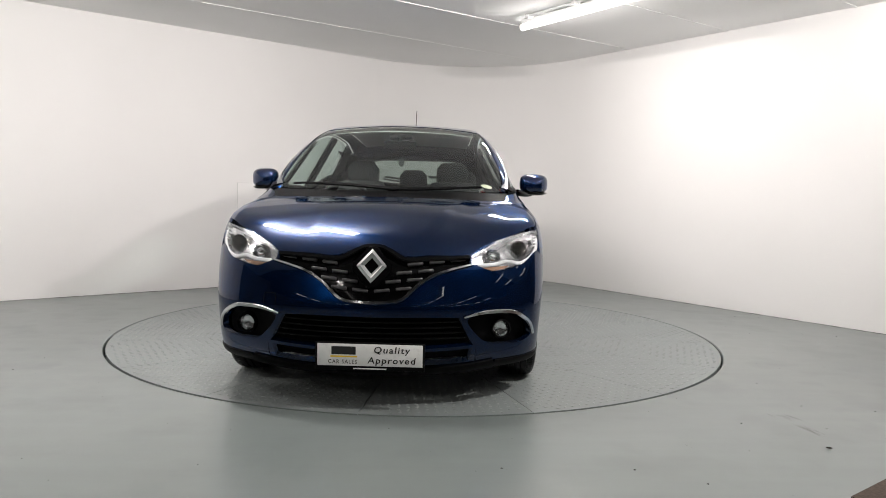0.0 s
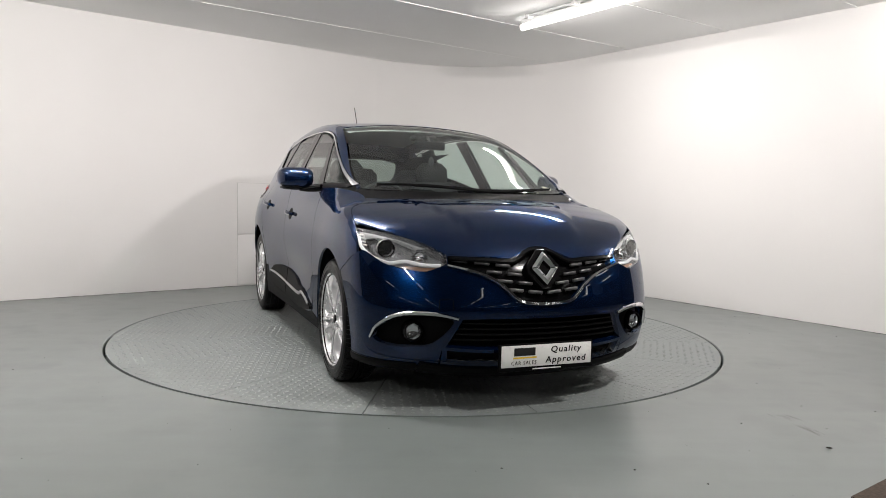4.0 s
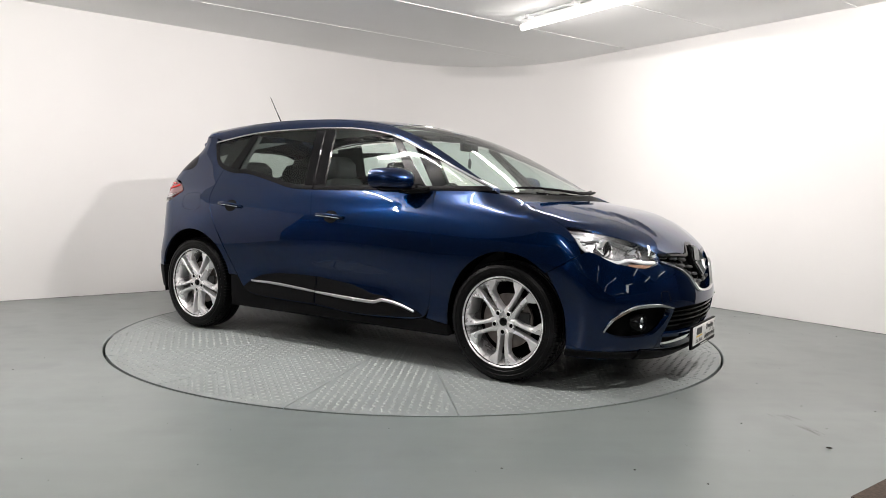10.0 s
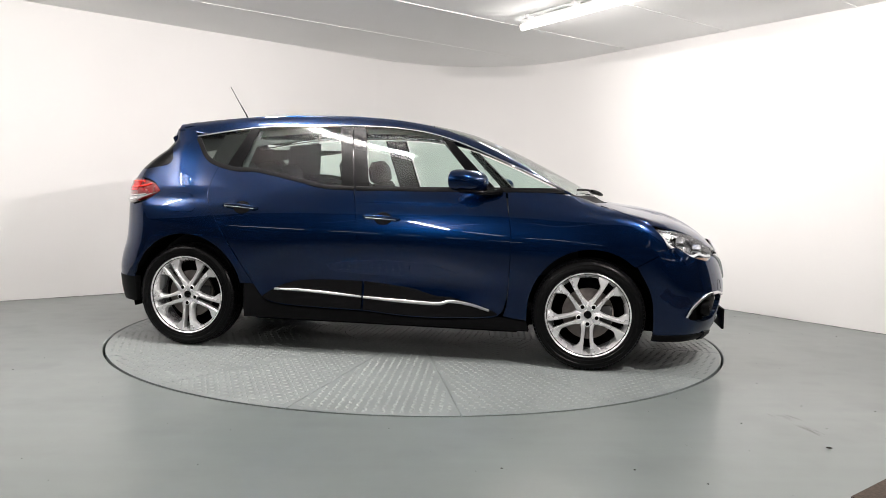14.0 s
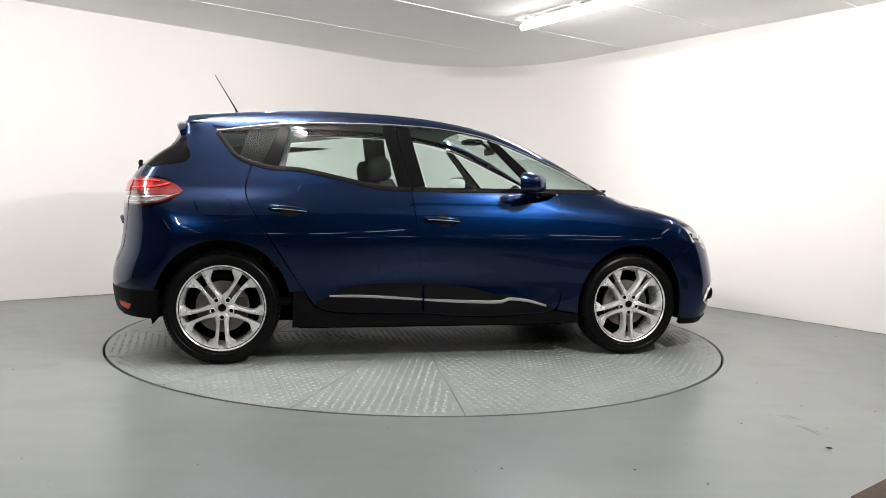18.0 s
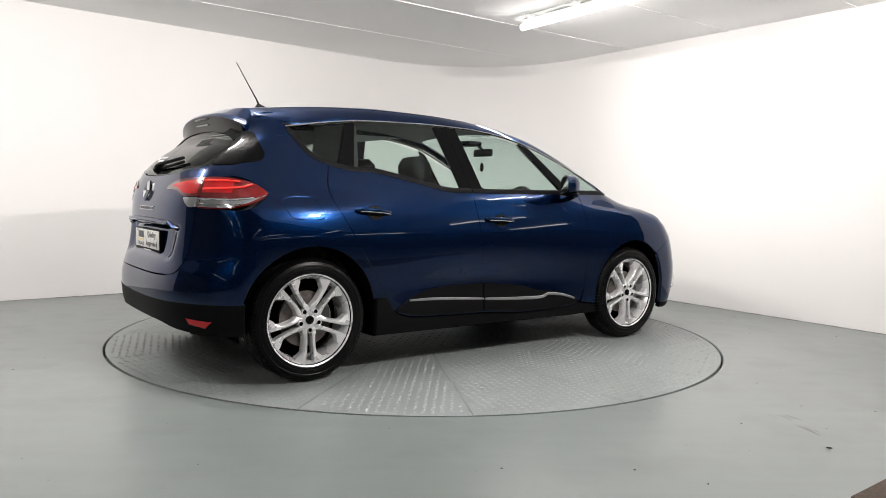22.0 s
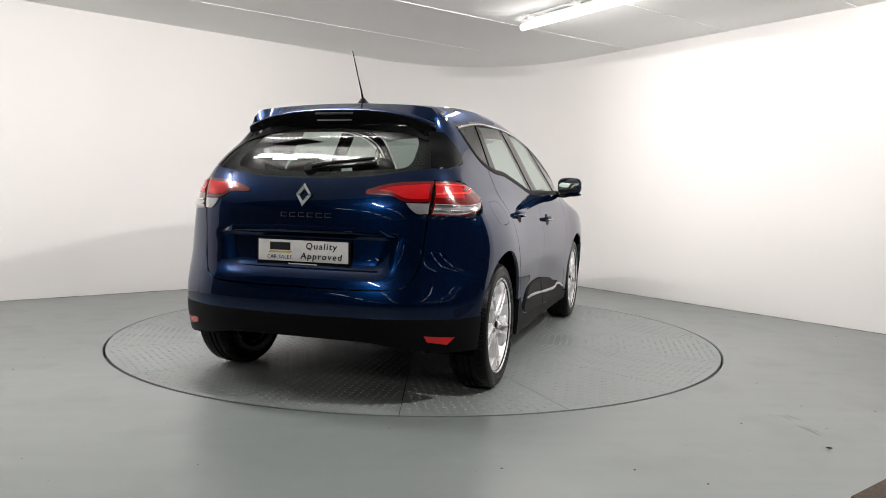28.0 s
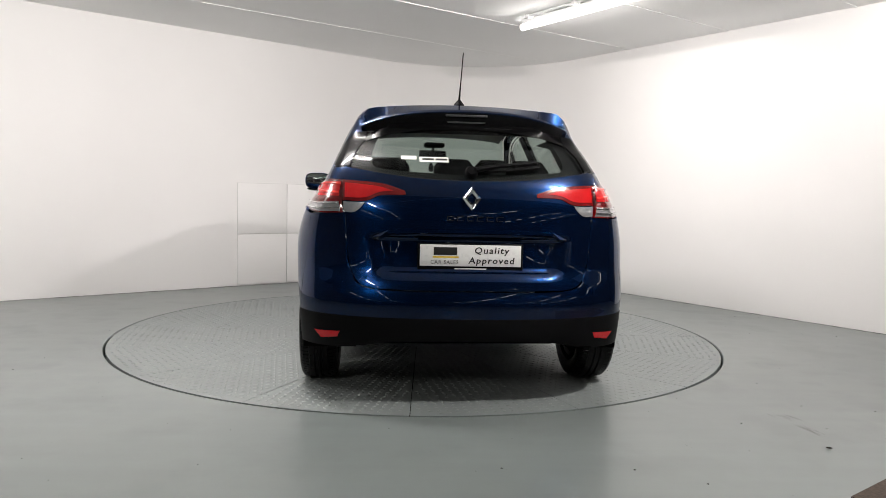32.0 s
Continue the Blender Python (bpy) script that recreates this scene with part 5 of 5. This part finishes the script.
for i in range(25):
    y = -.548 + 1.096 * i / 24
    tip, h = spoiler_tip(y)
    rings.append([Vector(q) for q in ((tip + .001, y, h - .014), (tip + .006, y, h - .034), (tip + .014, y, h - .062), (min(x_back(y, h - .105), tip + .03) - .004, y, h - .105), (tip + .09, y, h - .08), (tip + .03, y, h - .03))])
loft(bm, rings)
part("spoiler_face", bm, GLOSS, spoiler, "gloss black spoiler face", 40)
bm = bmesh.new()
box(bm, -1.7085, -.115, 1.512, -1.685, .115, 1.524, .003)
part("brake_light", bm, SMOKE, spoiler, "slim high-level brake light")
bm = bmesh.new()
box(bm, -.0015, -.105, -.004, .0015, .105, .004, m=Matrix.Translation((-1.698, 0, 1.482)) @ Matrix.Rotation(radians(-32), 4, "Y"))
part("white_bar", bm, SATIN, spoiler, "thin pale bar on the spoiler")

# rear wiper
p, n = line_on([(-.02, 1.200), (-.10, 1.215), (-.22, 1.228), (-.345, 1.243)], "back", .026)
bm = bmesh.new()
tube(bm, [tuple(q) for q in p], [.020] * 3 + [.014] * (len(p) - 3), 8, squash=.7)
q, n = line_on([(.0, 1.206), (-.15, 1.207), (-.30, 1.222), (-.36, 1.232)], "back", .010)
tube(bm, [tuple(v) for v in q], .009, 6)
at, n = skin([(.0, 1.198)], "back", .0)
lathe(bm, [(.034, -.004), (.034, .018), (.026, .030), (0, .032)], 20, Matrix.Translation(at[0]) @ Vector(n[0]).to_track_quat("Z", "Y").to_matrix().to_4x4())
part("rear_wiper", bm, BLACK, tg, "black rear wiper lying flat")

# stickers inside the rear window, plain
rw = [o for o in tg.children if o.name.startswith("rear_window")][0]
for y0, z0, y1, z1, mat in ((.113, 1.252, .265, 1.280, PLATE), (.28, 1.264, .36, 1.284, PLATE), (.19, 1.262, .25, 1.272, INK), (.12, 1.262, .18, 1.272, INK)):
    o = rounded([(y0, z0, 1), (y1, z0, 1), (y1, z1, 1), (y0, z1, 1)], .05)
    panel("window_sticker", o, "back", mat, rw, "plain white sticker" if mat is PLATE else "dark bar on the sticker", lift=.0012 if mat is PLATE else .002, flange=0, gap=0)

# aerial
bm = bmesh.new()
z0 = float(skin([(-1.315, 0)], "z")[0][0][2])
loft(bm, [[Vector((-1.315 + rx * math.cos(a) + dx, ry * math.sin(a), z0 + z)) for a in (2 * math.pi * i / 16 for i in range(16))] for rx, ry, dx, z in ((.046, .032, 0, -.006), (.044, .030, 0, .010), (.028, .018, -.004, .024), (.012, .010, -.012, .034))])
aerial = part("aerial", bm, BLACK, car, "black roof aerial leaning back", 50)
bm = bmesh.new()
tube(bm, [(-1.325, 0, z0 + .028), (-1.35, 0, z0 + .075), (-1.40, 0, z0 + .155), (-1.478, 0, z0 + .285)], [.007, .005, .0032, .0028], 8)
part("aerial_rod", bm, BLACK, aerial, "thin aerial rod")
# ---- the cabin ----
cabin = new("cabin")
cabin.parent = car
tagged(cabin, "dark cloth cabin with five seats")


def pad(nm, rings, mat, label="", par=cabin):
    """A stuffed shape lofted from rounded rectangles (centre, half width, half depth, tilt in degrees about y)."""
    rows = []
    for (x, y, z), hy, hd, tilt in rings:
        m = Matrix.Translation((x, y, z)) @ Matrix.Rotation(radians(tilt), 4, "Y")
        rows.append([m @ Vector((hd * math.copysign(abs(math.cos(a)) ** .5, math.cos(a)), hy * math.copysign(abs(math.sin(a)) ** .5, math.sin(a)), 0)) for a in (2 * math.pi * i / 20 for i in range(20))])
    b = bmesh.new()
    loft(b, rows)
    return part(nm, b, mat, par, label, 60)


def car_seat(x, y, wide, top, par):
    pad("seat_cushion", [((x + .22, y, .50), wide, .24, 0), ((x + .22, y, .60), wide * 1.02, .26, 0), ((x + .22, y, .645), wide * .95, .23, 0)], FABRIC, "dark cloth seat cushion")
    pad("seat_back", [((x - .02, y, .60), wide * .95, .07, -18), ((x - .08, y, .80), wide, .095, -18), ((x - .13, y, top - .06), wide * .92, .095, -18), ((x - .145, y, top + .03), wide * .70, .06, -18)], FABRIC, "dark cloth seat back")
    pad("headrest", [((x - .155, y, top + .035), .105, .05, -12), ((x - .16, y, top + .06), .130, .075, -12), ((x - .175, y, top + .15), .130, .075, -12), ((x - .185, y, top + .20), .09, .045, -12)], FABRIC, "padded headrest")
    b = bmesh.new()
    for s in (-.05, .05):
        tube(b, [(x - .145, y + s, top - .04), (x - .16, y + s, top + .08)], .006, 6)
    part("headrest_rods", b, SATIN, cabin, "two steel headrest rods")


for y in (.37, -.37):
    car_seat(-.17, y, .245, 1.14, cabin)
for y in (.46, 0, -.46):
    car_seat(-.98, y, .215, 1.10, cabin)
b = bmesh.new()
loft(b, [[Vector((x, y, z)) for x, z in ((.78, .55), (.74, .80), (.78, .99), (.86, 1.065 - .10 * (y / .75) ** 4), (1.02, 1.075 - .10 * (y / .75) ** 4), (1.28, 1.06 - .12 * (y / .75) ** 4), (1.30, .60))] for y in (-.74, -.6, -.4, -.2, 0, .2, .4, .6, .74)])
part("dashboard", b, TRIM, cabin, "dark moulded dashboard", 40)
b = bmesh.new()
m = Matrix.Translation((.60, -.37, .985)) @ Matrix.Rotation(radians(-66), 4, "Y")
for i in range(1):
    rows = []
    for k in range(33):
        a = 2 * math.pi * k / 32
        rows.append([m @ Vector(((.185 + .014 * math.cos(t)) * math.cos(a), (.185 + .014 * math.cos(t)) * math.sin(a), .014 * math.sin(t))) for t in (2 * math.pi * j / 10 for j in range(10))])
    loft(b, rows, caps=False)
box(b, -.06, -.075, -.03, .06, .075, .005, .02, m=m)
for sgn in (-1, 1):
    box(b, -.02, min(sgn * .06, sgn * .18), -.012, .02, max(sgn * .06, sgn * .18), .004, .006, m=m)
part("steering_wheel", b, TRIM, cabin, "dark steering wheel", 50)
b = bmesh.new()
box(b, .56, -.115, 1.40, .585, .115, 1.46, .012)
tube(b, [(.57, 0, 1.45), (.50, 0, 1.50)], .012, 8)
box(b, .36, -.085, 1.475, .50, .085, 1.515, .02)
part("inside_mirror", b, BLACK, cabin, "rear-view mirror and its housing", 40)
b = bmesh.new()
box(b, -1.85, -.70, .34, 1.25, .70, .40, .02)
box(b, -1.90, -.62, .60, -1.12, .62, 1.02, .04)
part("cabin_floor", b, TRIM, cabin, "dark carpet and load cover")
o = both(rounded([(.30, 0), (.30, .45), (.33, .53, 1), (-.2, .53), (-.9, .525), (-1.58, .50, 1), (-1.62, 0)], .05, closed=False)[:, ::-1])[:, ::-1]
panel("headlining", o, "z", LINING, cabin, "pale roof lining", lift=-.035, flange=0, res=.08)
for s in (1, -1):
    for nm, o in (("door_lining", [(.80, 1.085, 1), (.82, .6), (.78, .34, 1), (-.75, .34, 1), (-1.0, .72), (-1.2, 1.2, 1), (-.9, 1.195), (-.6, 1.14), (-.38, 1.095), (0, 1.09)],),
                  ("side_lining", [(-1.2, 1.2, 1), (-1.0, .72), (-1.12, .80), (-1.36, .83), (-1.62, .74), (-1.8, .6), (-1.80, 1.2, 1), (-1.62, 1.25), (-1.62, 1.42, 1), (-1.45, 1.45, 1), (-1.33, 1.30)],),
                  ("pillar_lining", [(-.34, 1.53, 1), (-.26, 1.10, 1), (-.09, 1.10, 1), (-.18, 1.53, 1)],), ("pillar_lining", [(-1.22, 1.49, 1), (-1.29, 1.28, 1), (-.99, 1.235, 1), (-.93, 1.515, 1)],),
                  ("pillar_lining", [(.36, 1.46, 1), (.67, 1.12, 1), (.74, 1.12, 1), (.44, 1.43, 1)],)):
        panel(nm, rounded(o, .04), "y", TRIM, cabin, "dark moulded side lining" if nm != "pillar_lining" else "dark pillar lining", side=s, lift=-.045 if nm != "pillar_lining" else -.025, flange=0, res=.08)

# dark lining round the rear window, and a small scent card hanging from the mirror
o = both(rounded([(0, 1.47), (.66, 1.46, 1), (.72, 1.19, 1), (0, 1.15)], .04, closed=False))
hole = both(rounded([(0, 1.432), (.44, 1.425), (.49, 1.395), (.52, 1.28), (.49, 1.238), (0, 1.205)], .03, closed=False))
panel("tailgate_lining", o, "back", TRIM, cabin, "dark lining round the rear window", lift=-.03, flange=0, res=.08, holes=[hole])
b = bmesh.new()
tube(b, [(.572, .01, 1.405), (.574, .012, 1.35)], .0015, 6)
loft(b, [[Vector((.574 + x, .012 + y * k, z)) for x, y in ((.003, .02), (.003, -.02), (-.003, -.02), (-.003, .02))] for k, z in ((.3, 1.352), (1, 1.33), (1, 1.295), (.5, 1.28))])
part("scent_card", b, TRIM, cabin, "small dark scent card on a string")
# ---- the turntable turns the car once through half a turn ----
TURN = ((0, -92.78), (4, -69.69), (8, -46.65), (12, -23.63), (16, -.9), (20, 22.52), (24, 46.06), (28, 69.86), (32, 93.73))


def motions():
    walk(turntable, [(t, pose(0, 0, 0, 0, 0, a)) for t, a in TURN])
    walk(car, [(t, pose(0, 0, 0, 0, 0, a) @ pose(-.0587, -.1283, .002)) for t, a in TURN])


motions()
